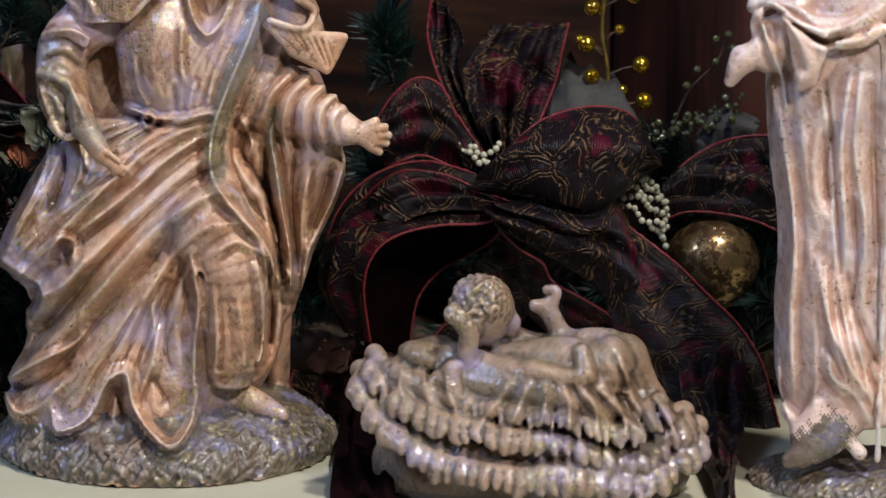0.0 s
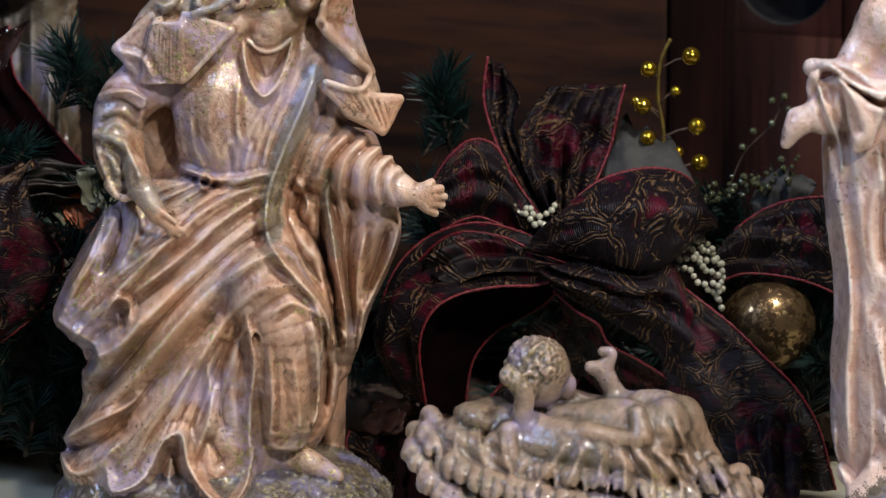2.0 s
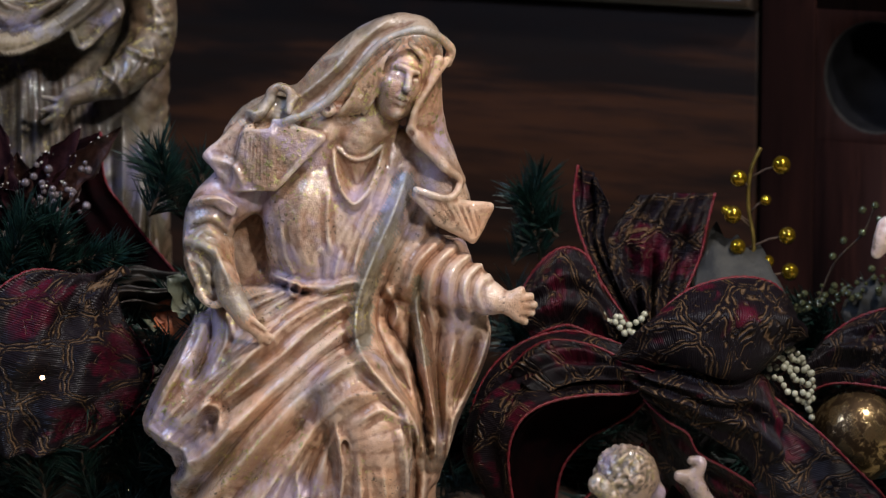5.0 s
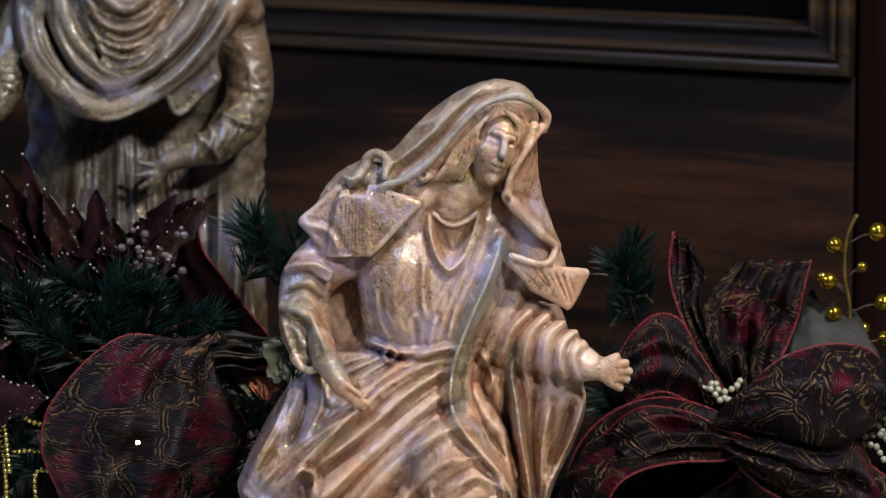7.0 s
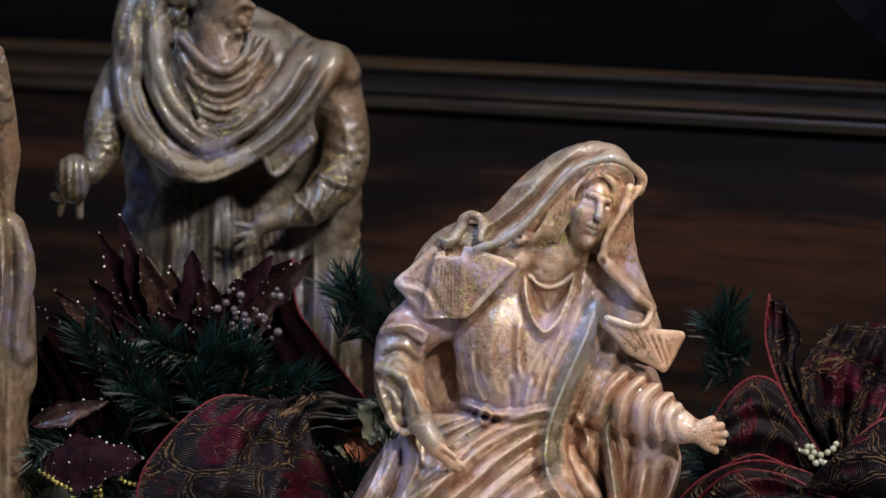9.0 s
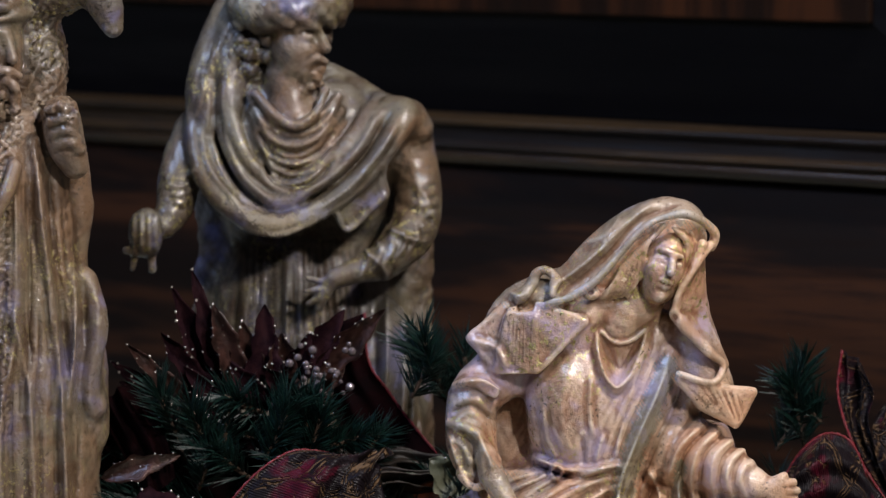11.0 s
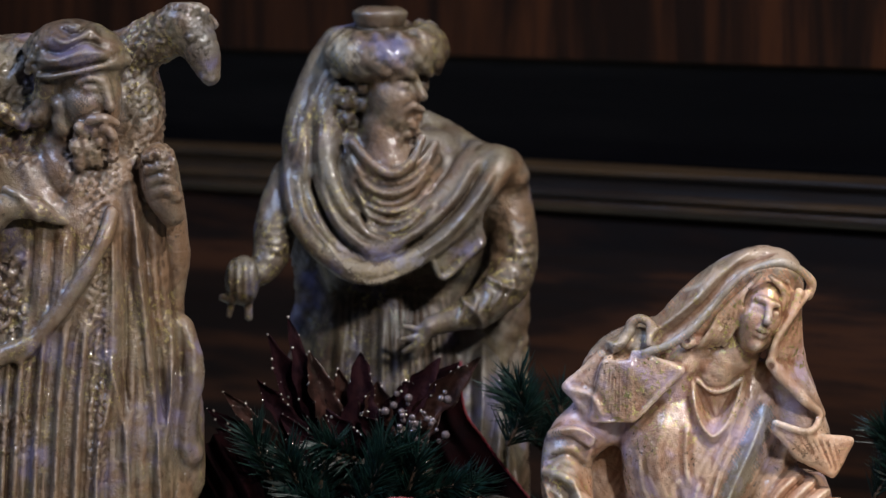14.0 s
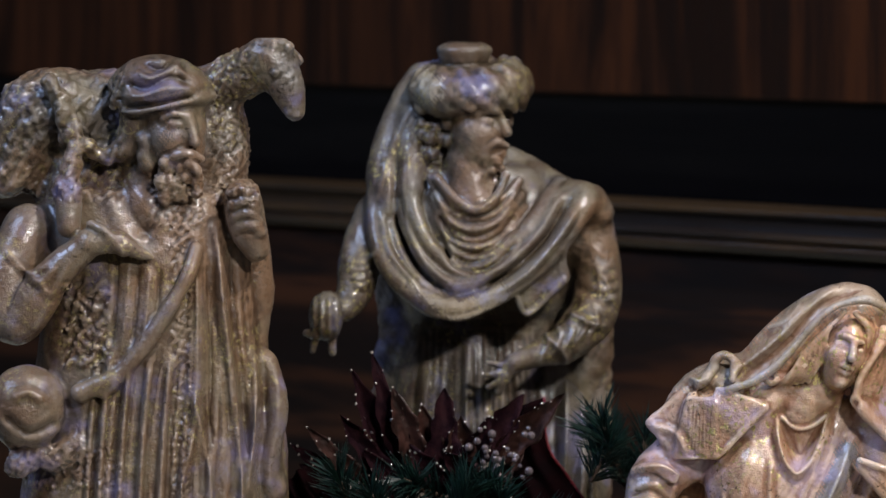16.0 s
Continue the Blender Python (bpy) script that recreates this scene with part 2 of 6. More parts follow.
def tube_data(line, radii, sides=8):
    line = np.array(line, float)
    tang = np.gradient(line, axis=0)
    tang /= np.linalg.norm(tang, axis=1)[:, None] + 1e-12
    ref = np.array((0.3, 0.9, 0.31)) if abs(tang[0][2]) > 0.8 else np.array((0.0, 0.05, 1.0))
    verts, faces, n = [], [], len(line)
    for i in range(n):
        a = np.cross(tang[i], ref)
        a /= np.linalg.norm(a) + 1e-12
        b = np.cross(a, tang[i])
        ref = b
        r = radii[i] if hasattr(radii, "__len__") else radii
        for j in range(sides):
            t = 2 * math.pi * j / sides
            verts.append(line[i] + r * (math.cos(t) * a + math.sin(t) * b))
    for i in range(n - 1):
        for j in range(sides):
            k2 = (j + 1) % sides
            faces.append((i * sides + j, i * sides + k2, (i + 1) * sides + k2, (i + 1) * sides + j))
    faces.append(tuple(range(sides))[::-1])
    faces.append(tuple(range((n - 1) * sides, n * sides)))
    return verts, faces


class Board:
    """A drawing board that stands upright on the shelf: x to the right, y down, w towards the room, in units of about a quarter millimetre."""

    def __init__(self, x0, y0, bx, by, sx, sz, yaw, tan):
        self.x0, self.y0, self.sx, self.sz, self.tan = x0, y0, sx / 1000, sz / 1000, tan
        self.m = pose(bx, by, 0, 0, 0, yaw)

    def local(self, x, y, w=0.0):
        return Vector(((x - self.x0) * self.sx, -w * self.sx, (self.y0 - y) * self.sz + w * self.sx * self.tan))

    def spot(self, x, y, w=0.0):
        return self.m @ self.local(x, y, w)

    def line(self, points):
        return [self.spot(*p) for p in points]


B_WOMAN = Board(465, 993, 0.0072, 1.57, 0.2309, 0.2367, -0.26, 0.155)
B_CRIB = Board(930, 871, 0.148, 1.4877, 0.2199, 0.2269, -5.68, 0.167)
B_MAN = Board(1450, 852, 0.2672, 1.4963, 0.2207, 0.2293, -10.12, 0.163)
B_BOW = Board(930, 741, 0.1602, 1.6121, 0.2374, 0.2441, -5.68, 0.148)
B_KING = Board(850, 1428, -0.1124, 1.7163, 0.2517, 0.2532, 3.75, 0.135)
B_HERD = Board(300, 1514, -0.2378, 1.6126, 0.2384, 0.2391, 8.39, 0.148)
B_LEFT = Board(260, 1164, -0.1023, 1.6168, 0.2374, 0.2426, 3.62, 0.148)
B_PINE = Board(700, 1381, -0.0901, 1.6576, 0.2435, 0.2476, 3.11, 0.143)


# ---- clay: figures modelled as one blended solid ----
class Clay:
    def __init__(self, board, x0, x1, w0, w1, ztop, zlow=-6.0, h=5.0):
        self.b, self.h = board, h
        self.U = np.arange(x0 - board.x0, x1 - board.x0, h, dtype=np.float32)
        self.W = np.arange(w0, w1, h, dtype=np.float32)
        self.Z = np.arange(zlow, board.y0 - ztop, h, dtype=np.float32)
        self.F = np.full((len(self.U), len(self.W), len(self.Z)), 300.0, np.float32)
        self.H = np.zeros((len(self.U), len(self.Z)), np.float32)

    def p(self, x, y, w):
        return np.array((x - self.b.x0, w, self.b.y0 - y + w * self.b.tan), np.float32)

    def window(self, lo, hi):
        s = []
        for ax, a, b in zip((self.U, self.W, self.Z), lo, hi):
            i, j = np.searchsorted(ax, a), np.searchsorted(ax, b)
            s.append(slice(max(i - 1, 0), max(j + 1, 1)))
        return tuple(s), self.U[s[0]][:, None, None], self.W[s[1]][None, :, None], self.Z[s[2]][None, None, :]

    def blend(self, s, d, k, cut=False):
        f = self.F[s]
        if cut:
            d = -d
            q = np.maximum(k - np.abs(f - d), 0) / k
            self.F[s] = np.maximum(f, d) + q * q * k * 0.25
        else:
            q = np.maximum(k - np.abs(f - d), 0) / k
            self.F[s] = np.minimum(f, d) - q * q * k * 0.25

    def ball(self, c, r, k=14, turn=0.0, cut=False):
        """An ellipsoid with radii across, towards the room and up, turned in the board's plane."""
        c, r = self.p(*c), np.array(r, np.float32)
        m = max(r) + k
        s, u, w, z = self.window(c - m, c + m)
        u, w, z = u - c[0], w - c[1], z - c[2]
        if turn:
            t = radians(turn)
            u, z = u * math.cos(t) + z * math.sin(t), z * math.cos(t) - u * math.sin(t)
        q = np.sqrt((u / r[0]) ** 2 + (w / r[1]) ** 2 + (z / r[2]) ** 2)
        self.blend(s, (q - 1) * min(r), k, cut)

    def limb(self, points, k=14, n=4, flat=1.0, cut=False):
        """A tapering tube through (x, y, w, radius)."""
        line = smooth_line([(*self.p(x, y, w), r) for x, y, w, r in points], n)
        m = max(line[:, 3]) + k
        s, u, w, z = self.window(line[:, :3].min(0) - m, line[:, :3].max(0) + m)
        best = np.full(np.broadcast_shapes(u.shape, w.shape, z.shape), 1e3, np.float32)
        for a, b in zip(line[:-1], line[1:]):
            d = b[:3] - a[:3]
            d[1] /= flat
            g = float(d @ d) + 1e-6
            du, dw, dz = u - a[0], (w - a[1]) / flat, z - a[2]
            t = np.clip((du * d[0] + dw * d[1] + dz * d[2]) / g, 0, 1)
            q = np.sqrt((du - t * d[0]) ** 2 + (dw - t * d[1]) ** 2 + (dz - t * d[2]) ** 2) - (a[3] + t * (b[3] - a[3]))
            np.minimum(best, q, out=best)
        self.blend(s, best, k, cut)

    def sheet(self, a0, a1, b0, b1, r=9.0, k=6, n=7, cut=False):
        """A thick leaf of cloth between the edges a0-a1 and b0-b1."""
        a0, a1, b0, b1 = (np.array(q, float) for q in (a0, a1, b0, b1))
        n = max(n, int(max(np.linalg.norm(b0 - a0), np.linalg.norm(b1 - a1)) / (0.6 * r)) + 2)
        for t in np.linspace(0, 1, n):
            self.limb([(*(a0 + t * (b0 - a0)), r), (*(a1 + t * (b1 - a1)), r)], k, 1, cut=cut)

    def loft(self, nodes, k=20, power=2.0):
        """A solid of oval sections: (y, left, right, middle depth, half depth), from the top down."""
        a = np.array(nodes, float)
        z = self.b.y0 - a[:, 0]
        o = np.argsort(z)
        zz = self.Z
        fine = smooth_line(np.column_stack([z, (a[:, 1] + a[:, 2]) / 2 - self.b.x0, (a[:, 2] - a[:, 1]) / 2, a[:, 3], a[:, 4]])[o], 8)
        c, r, wc, wd = (np.interp(zz, fine[:, 0], fine[:, i]).astype(np.float32) for i in (1, 2, 3, 4))
        i, j = np.searchsorted(zz, z.min() - k), np.searchsorted(zz, z.max() + k)
        s = (slice(None), slice(None), slice(i, j))
        c, r, wc, wd, zz = c[i:j], r[i:j], wc[i:j], wd[i:j], zz[i:j]
        q = (np.abs((self.U[:, None, None] - c) / r) ** power + np.abs((self.W[None, :, None] - wc) / wd) ** power) ** (1 / power)
        d = (q - 1) * np.minimum(r, wd)
        e = np.maximum(zz - z.max(), z.min() - zz)[None, None, :]
        t = np.maximum(16 - np.abs(d - e), 0) / 16
        self.blend(s, np.maximum(d, e) + t * t * 4, k)

    def fold(self, points, width=13.0, height=13.0):
        """A ridge (or, with a negative height, a crease) drawn on the front."""
        line = smooth_line([(x - self.b.x0, self.b.y0 - y) for x, y in points], 5)
        m = width * 3
        i = slice(*np.searchsorted(self.U, (line[:, 0].min() - m, line[:, 0].max() + m)))
        j = slice(*np.searchsorted(self.Z, (line[:, 1].min() - m, line[:, 1].max() + m)))
        u, z = self.U[i][:, None], self.Z[j][None, :]
        if not u.size or not z.size:
            return
        best, where = np.full((u.shape[0], z.shape[1]), 1e6, np.float32), np.zeros((u.shape[0], z.shape[1]), np.float32)
        n = len(line) - 1
        for q, (a, b) in enumerate(zip(line[:-1], line[1:])):
            d = b - a
            t = np.clip(((u - a[0]) * d[0] + (z - a[1]) * d[1]) / (d @ d + 1e-6), 0, 1)
            e = (u - a[0] - t * d[0]) ** 2 + (z - a[1] - t * d[1]) ** 2
            near = e < best
            best, where = np.where(near, e, best), np.where(near, (q + t) / n, where)
        taper = np.clip(np.minimum(where, 1 - where) * 6 + 0.35, 0, 1)
        d = np.sqrt(best) / width
        crest = np.exp(-1.1 * np.maximum(d, 0.05) ** 1.15) - 0.2 * np.exp(-((d - 1.9) / 0.75) ** 2)
        self.H[i, j] += height * (1.0 if width > 6.5 else 0.75) * (1.45 if height < 0 else 1.0) * taper * crest

    def press(self, w0=-30.0, soft=70.0):
        """Work the drawn ridges and creases into the front of the solid."""
        for j, w in enumerate(self.W):
            f = min(max((w - w0) / soft, 0), 1)
            if f == 0:
                continue
            pos = (self.Z - w * self.b.tan - self.Z[0]) / self.h
            i0 = np.clip(np.floor(pos).astype(int), 0, len(self.Z) - 2)
            t = np.clip(pos - i0, 0, 1).astype(np.float32)
            self.F[:, j, :] -= f * (self.H[:, i0] * (1 - t) + self.H[:, i0 + 1] * t)
        self.H[:] = 0

    def rough(self, x0, x1, y0, y1, scale, height, w0=-1000.0):
        """Wool, straw or stone: a lumpy skin inside a part of the board."""
        i = slice(*np.searchsorted(self.U, (x0 - self.b.x0, x1 - self.b.x0)))
        j = slice(*np.searchsorted(self.Z, (self.b.y0 - y1, self.b.y0 - y0)))
        u, w, z = self.U[i][:, None, None] / scale, self.W[None, :, None] / scale, self.Z[j][None, None, :] / scale
        g = np.sin(u * 2.1 + 1.7 * np.sin(z * 1.3 + w)) * np.sin(z * 2.3 + 1.5 * np.sin(w * 1.7 + u * 1.1)) + 0.6 * np.sin(w * 2.7 + 1.9 * np.sin(u * 1.9 - z))
        g = g + 0.5 * np.sin(u * 5.3 + 2.0 * np.sin(w * 3.1 + z)) * np.sin(z * 4.9 + 2.0 * np.sin(u * 2.3 + w * 2))
        fu = np.clip(np.minimum(u - u.min(), u.max() - u) * 1.2, 0, 1)
        fz = np.clip(np.minimum(z - z.min(), z.max() - z) * 1.2, 0, 1)
        self.F[i, :, j] -= np.where(self.W[None, :, None] > w0, height * g * fu * fz, 0)

    def near(self, points, width):
        """A paint mask: the band round a line drawn on the board, with a ragged border."""
        line = smooth_line([(x - self.b.x0, self.b.y0 - y) for x, y in points], 5)

        def mask(V):
            v = V[:, 2] - V[:, 1] * self.b.tan
            best = np.full(len(V), 1e9)
            for a, b in zip(line[:-1], line[1:]):
                d = b - a
                t = np.clip(((V[:, 0] - a[0]) * d[0] + (v - a[1]) * d[1]) / (d @ d + 1e-6), 0, 1)
                best = np.minimum(best, (V[:, 0] - a[0] - t * d[0]) ** 2 + (v - a[1] - t * d[1]) ** 2)
            rag = 1 + 0.25 * np.sin(V[:, 0] * 0.21) * np.sin(v * 0.17) + 0.2 * np.sin(V[:, 0] * 0.9 + v * 0.7)
            return (np.sqrt(best) < width * rag) & (V[:, 1] > 0)
        return mask

    def mound(self, x, y, r):
        """A paint mask: the skin of a flattened mound."""
        c = self.p(x, y, 0)

        def mask(V):
            q = ((V - c) / np.array(r)) ** 2
            return (q.sum(1) < 1.1) & (V[:, 2] < c[2] + r[2] * 1.05)
        return mask

    def bake(self, name, material, label, category="figurine", flat_base=True, paints=()):
        x0, y0 = self.b.x0, self.b.y0
        area = (self.U[0] + x0, self.U[-1] + x0, y0 - self.Z[-1], y0 - self.Z[0])
        self.rough(*area, 60, 1.1)
        self.rough(*area, 22, 0.4)
        F, h = self.F, self.h
        if flat_base:
            F = np.maximum(F, -self.Z[None, None, :])
        F[0], F[-1], F[:, 0], F[:, -1], F[:, :, 0], F[:, :, -1] = 9, 9, 9, 9, 9, 9
        s = F < 0
        n = np.zeros(tuple(q - 1 for q in F.shape), np.int8)
        corners = [(a, b, c) for a in (0, 1) for b in (0, 1) for c in (0, 1)]
        for a, b, c in corners:
            n += s[a:a + n.shape[0], b:b + n.shape[1], c:c + n.shape[2]]
        C = np.argwhere((n > 0) & (n < 8))
        idx = np.full(n.shape, -1, np.int32)
        idx[tuple(C.T)] = np.arange(len(C))
        acc, cnt = np.zeros((len(C), 3)), np.zeros(len(C))
        val = {o: F[tuple((C + o).T)] for o in corners}
        for a in corners:
            for ax in range(3):
                if a[ax] == 0:
                    b = tuple(1 if q == ax else a[q] for q in range(3))
                    fa, fb = val[a], val[b]
                    hit = (fa < 0) != (fb < 0)
                    t = np.where(hit, fa / np.where(hit, fa - fb, 1), 0)
                    acc += hit[:, None] * (np.array(a) + t[:, None] * (np.array(b) - np.array(a)))
                    cnt += hit
        V = (C + acc / cnt[:, None]) * h + np.array((self.U[0], self.W[0], self.Z[0]))
        faces = []
        for ax in range(3):
            lo = [slice(None)] * 3
            hi = [slice(None)] * 3
            lo[ax], hi[ax] = slice(0, -1), slice(1, None)
            e = np.argwhere(s[tuple(lo)] != s[tuple(hi)])
            o1, o2 = [q for q in range(3) if q != ax]
            e = e[(e[:, o1] > 0) & (e[:, o2] > 0)]
            quad = []
            for da, db in ((-1, -1), (0, -1), (0, 0), (-1, 0)):
                q = e.copy()
                q[:, o1] += da
                q[:, o2] += db
                quad.append(idx[tuple(q.T)])
            quad = np.stack(quad, 1)
            flip = s[tuple(e.T)] != (ax == 1)
            quad[flip] = quad[flip][:, ::-1]
            faces.append(quad)
        faces = np.vstack(faces)
        faces = faces[(faces >= 0).all(1)]
        slot = np.zeros(len(faces), np.int32)
        mid = V[faces].mean(1)
        for q, (mask, _) in enumerate(paints):
            slot[mask(mid)] = q + 1
        V = np.column_stack([V[:, 0] * self.b.sx, -V[:, 1] * self.b.sx, V[:, 2] * self.b.sz])
        me = bpy.data.meshes.new(name)
        me.vertices.add(len(V))
        me.vertices.foreach_set("co", V.ravel())
        me.loops.add(faces.size)
        me.loops.foreach_set("vertex_index", faces.ravel().astype(np.int32))
        me.polygons.add(len(faces))
        me.polygons.foreach_set("loop_start", np.arange(0, faces.size, 4, dtype=np.int32))
        me.polygons.foreach_set("use_smooth", np.ones(len(faces), bool))
        me.update(calc_edges=True)
        me.materials.append(material)
        for _, extra in paints:
            me.materials.append(extra)
        me.polygons.foreach_set("material_index", slot)
        me.validate()
        ob = new(name, me)
        ob.matrix_world = self.b.m
        return tagged(ob, label, category)


# ---- the room and the shelf ----
for nm, box in (("wall_back", (-2.4, 2.4, 2.75, 2.9, -0.9, 2.0)), ("wall_front", (-2.4, 2.4, -2.5, -2.4, -0.9, 2.0)), ("wall_left", (-2.5, -2.4, -2.5, 2.9, -0.9, 2.0)), ("wall_right", (2.4, 2.5, -2.5, 2.9, -0.9, 2.0)), ("ceiling", (-2.5, 2.5, -2.5, 2.9, 2.0, 2.1)), ("floor", (-2.5, 2.5, -2.5, 2.9, -1.0, -0.9))):
    tagged(part(nm, block(*box), M_PLASTER), "plain plaster surface of the room", "room", kind="structure")

# panelled wooden backdrop, standing askew behind the figures
WALL = empty("panelled_cupboard", "dark walnut panelled cupboard front with moulded frame", "cupboard", m=pose(0, 1.94, 0, 0, 0, -36))
tagged(WALL, kind="structure")
SHELF_TOP = part("shelf", block(-1.0, 0.85, -0.53, 0.05, -0.032, 0.0, 0.004), M_SHELF)
SHELF_TOP.matrix_world = WALL.matrix_world
tagged(SHELF_TOP, "cream painted wooden display shelf before the cupboard", "shelf", kind="structure")
BODY = part("cupboard_base", block(-0.96, 0.81, -0.48, 0.045, -0.9, -0.0325, 0.003), M_RAIL)
BODY.matrix_world = WALL.matrix_world
tagged(BODY, "dark walnut cupboard base under the shelf", "cupboard", kind="structure")
PX, PZ = 0.2465, 0.2325      # inner corner of the frame: right edge and lower edge of the panel
part("rail", block(-0.9, PX + 0.02, 0.0, 0.03, 0.0, PZ, 0.002), M_RAIL, WALL)
HX, HZ, HR = 0.328, 0.205, 0.0258       # a turned round hole in the stile
part("stile", block(PX + 0.0225, HX - 0.0301, -0.002, 0.03, 0.0, 0.95, 0.0015), M_STILE, WALL)
part("stile", block(HX + 0.0301, 0.75, -0.002, 0.03, 0.0, 0.95, 0.0015), M_STILE, WALL)
part("stile", block(HX - 0.03, HX + 0.03, -0.002, 0.03, 0.0, HZ - 0.0301), M_STILE, WALL)
part("stile", block(HX - 0.03, HX + 0.03, -0.002, 0.03, HZ + 0.0301, 0.95), M_STILE, WALL)
verts, faces = [], []
for q in range(64):
    t = 2 * math.pi * q / 64
    e = 0.03 / max(abs(math.cos(t)), abs(math.sin(t)))
    for r, y in ((e, -0.002), (HR, -0.002), (HR - 0.001, -0.0005), (HR - 0.0016, 0.022), (0.0001, 0.0235)):
        verts.append((HX + r * math.cos(t), y, HZ + r * math.sin(t)))
for q in range(64):
    for j in range(4):
        a, b = q * 5, (q + 1) % 64 * 5
        faces.append((a + j, b + j, b + j + 1, a + j + 1))
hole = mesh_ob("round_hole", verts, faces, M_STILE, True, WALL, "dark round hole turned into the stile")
# black inner wall and end: shade inside the hole, put into the colour
hole.data.materials.append(plain("hole_shade_black", (0.002, 0.002, 0.0025), (0.005, 0.005, 0.006), 0.95))
hole.data.materials.append(plain("grey_hole_lip", (0.008, 0.0075, 0.007), (0.018, 0.016, 0.015), 0.8))
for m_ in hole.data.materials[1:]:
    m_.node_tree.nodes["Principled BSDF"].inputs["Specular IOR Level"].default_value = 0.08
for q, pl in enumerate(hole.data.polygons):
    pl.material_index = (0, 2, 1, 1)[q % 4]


def moulding(vertical):
    # profile: across the frame (inwards), out of the face
    prof = [(0.0, 0.0), (0.0, 0.004)]
    prof += [(0.0035 - 0.0035 * math.cos(t), 0.004 + 0.003 * math.sin(t)) for t in (0.3, 0.7, 1.1, 1.5, 1.9, 2.3)]
    prof += [(0.0068, 0.0035)] + [(0.009 - 0.002 * math.cos(t), 0.004 + 0.003 * math.sin(t)) for t in (0.2, 0.7, 1.2, 1.7, 2.2, 2.7)]
    prof += [(0.0112, 0.003), (0.0135, 0.0012), (0.0165, 0.0008), (0.0185, 0.002)] + [(0.0208 - 0.002 * math.cos(t), 0.0025 + 0.003 * math.sin(t)) for t in (0.2, 0.7, 1.2, 1.7, 2.2, 2.7)] + [(0.0235, 0.0), (0.0245, -0.006), (0.0245, -0.014)]
    verts, faces = [], []
    for a, o in prof:
        if vertical:
            verts += [(PX + 0.02 - a, -o, PZ + a), (PX + 0.02 - a, -o, 0.95)]
        else:
            verts += [(-0.9, -o, PZ + a), (PX + 0.02 - a, -o, PZ + a)]
    for i in range(len(prof) - 1):
        faces.append((2 * i, 2 * i + 1, 2 * i + 3, 2 * i + 2))
    faces.append(tuple(range(0, 2 * len(prof), 2)))
    faces.append(tuple(range(1, 2 * len(prof), 2)))
    faces.append((0, 2 * len(prof) - 2, 2 * len(prof) - 1, 1))
    ob = mesh_ob("moulding", verts, faces, M_MOULD, False, WALL)
    return ob


moulding(False)
moulding(True)
# the raised panel: a wide bevel with its shade painted in as black, and a grained field
FX, FZ = 0.1815, 0.3092
a0, a1 = PX - 0.005, PZ + 0.025
mesh_ob("bevel", [(-0.9, 0.016, a1), (a0, 0.016, a1), (FX, 0.004, FZ), (-0.9, 0.004, FZ), (a0, 0.016, 0.95), (FX, 0.004, 0.95)], [(0, 1, 2, 3), (1, 4, 5, 2)], M_DARK, False, WALL, "panel bevel with its shade painted in as black")
part("field", block(-0.9, FX, 0.0, 0.02, FZ, 0.95, 0.0015), M_FIELD, WALL)
part("back_board", block(-0.92, 0.76, 0.031, 0.045, -0.0, 1.0), M_DARK, WALL)

# ---- kneeling woman ----
c = Clay(B_WOMAN, 150, 885, -300, 310, -110, h=2.8)
c.loft([(400, 330, 660, 0, 95), (500, 235, 680, 10, 125), (600, 186, 690, 15, 145), (650, 178, 690, 15, 150), (720, 218, 680, 15, 155), (800, 212, 668, 15, 165), (880, 186, 630, 20, 175), (950, 190, 560, 20, 185)])
c.loft([(330, 640, 740, -30, 60), (430, 600, 770, -40, 75), (520, 606, 768, -40, 78), (600, 612, 738, -60, 76), (680, 628, 704, -90, 66), (850, 640, 690, -120, 60), (990, 640, 690, -120, 60)])
c.loft([(130, 440, 660, 5, 65), (220, 372, 690, 10, 80), (320, 392, 690, 15, 84), (420, 400, 670, 10, 88)], 24)
c.loft([(440, 640, 784, 26, 54), (520, 640, 774, 22, 52), (600, 640, 744, 12, 48), (680, 640, 712, 4, 42), (760, 640, 692, -10, 36)], 16)
c.loft([(200, 320, 500, -50, 40), (330, 310, 500, -40, 40), (440, 300, 500, -20, 50)], 16)
c.ball((474, 300, 46), (84, 66, 110), 22)
c.limb([(552, 600, 140, 76), (580, 665, 164, 66), (578, 760, 160, 52), (576, 832, 150, 44)], 14)   # knee and shin
c.loft([(640, 526, 624, 112, 92), (720, 534, 620, 120, 90), (800, 540, 616, 118, 88), (850, 542, 614, 114, 86)], 12, 2.8)
c.ball((465, 958, 0), (292, 285, 78), 12)                     # rock base
c.ball((465, 985, 0), (290, 286, 60), 16)
c.rough(150, 800, 890, 1000, 13, 0.9)
c.rough(150, 800, 890, 960, 6, 0.3)
F = c.fold
F([(180, 652), (216, 590), (262, 515), (300, 440)], 20, 16)
F([(205, 645), (262, 590), (330, 540), (400, 500)], 11, 14)
F([(240, 640), (300, 585), (370, 520), (440, 462), (535, 416)], 10, 15)
F([(330, 520), (400, 470), (470, 430), (540, 402)], 8, 12)
F([(310, 606), (400, 540), (470, 480), (540, 436)], 7, 12)
F([(360, 470), (420, 448), (480, 420), (540, 398)], 5, 8)
F([(225, 694), (310, 630), (400, 565), (480, 500), (545, 450)], 17, -16)
F([(245, 760), (300, 690), (370, 615), (440, 555), (530, 482)], 20, 17)
F([(216, 815), (290, 732), (350, 662), (420, 592), (500, 524), (560, 492)], 15, -20)
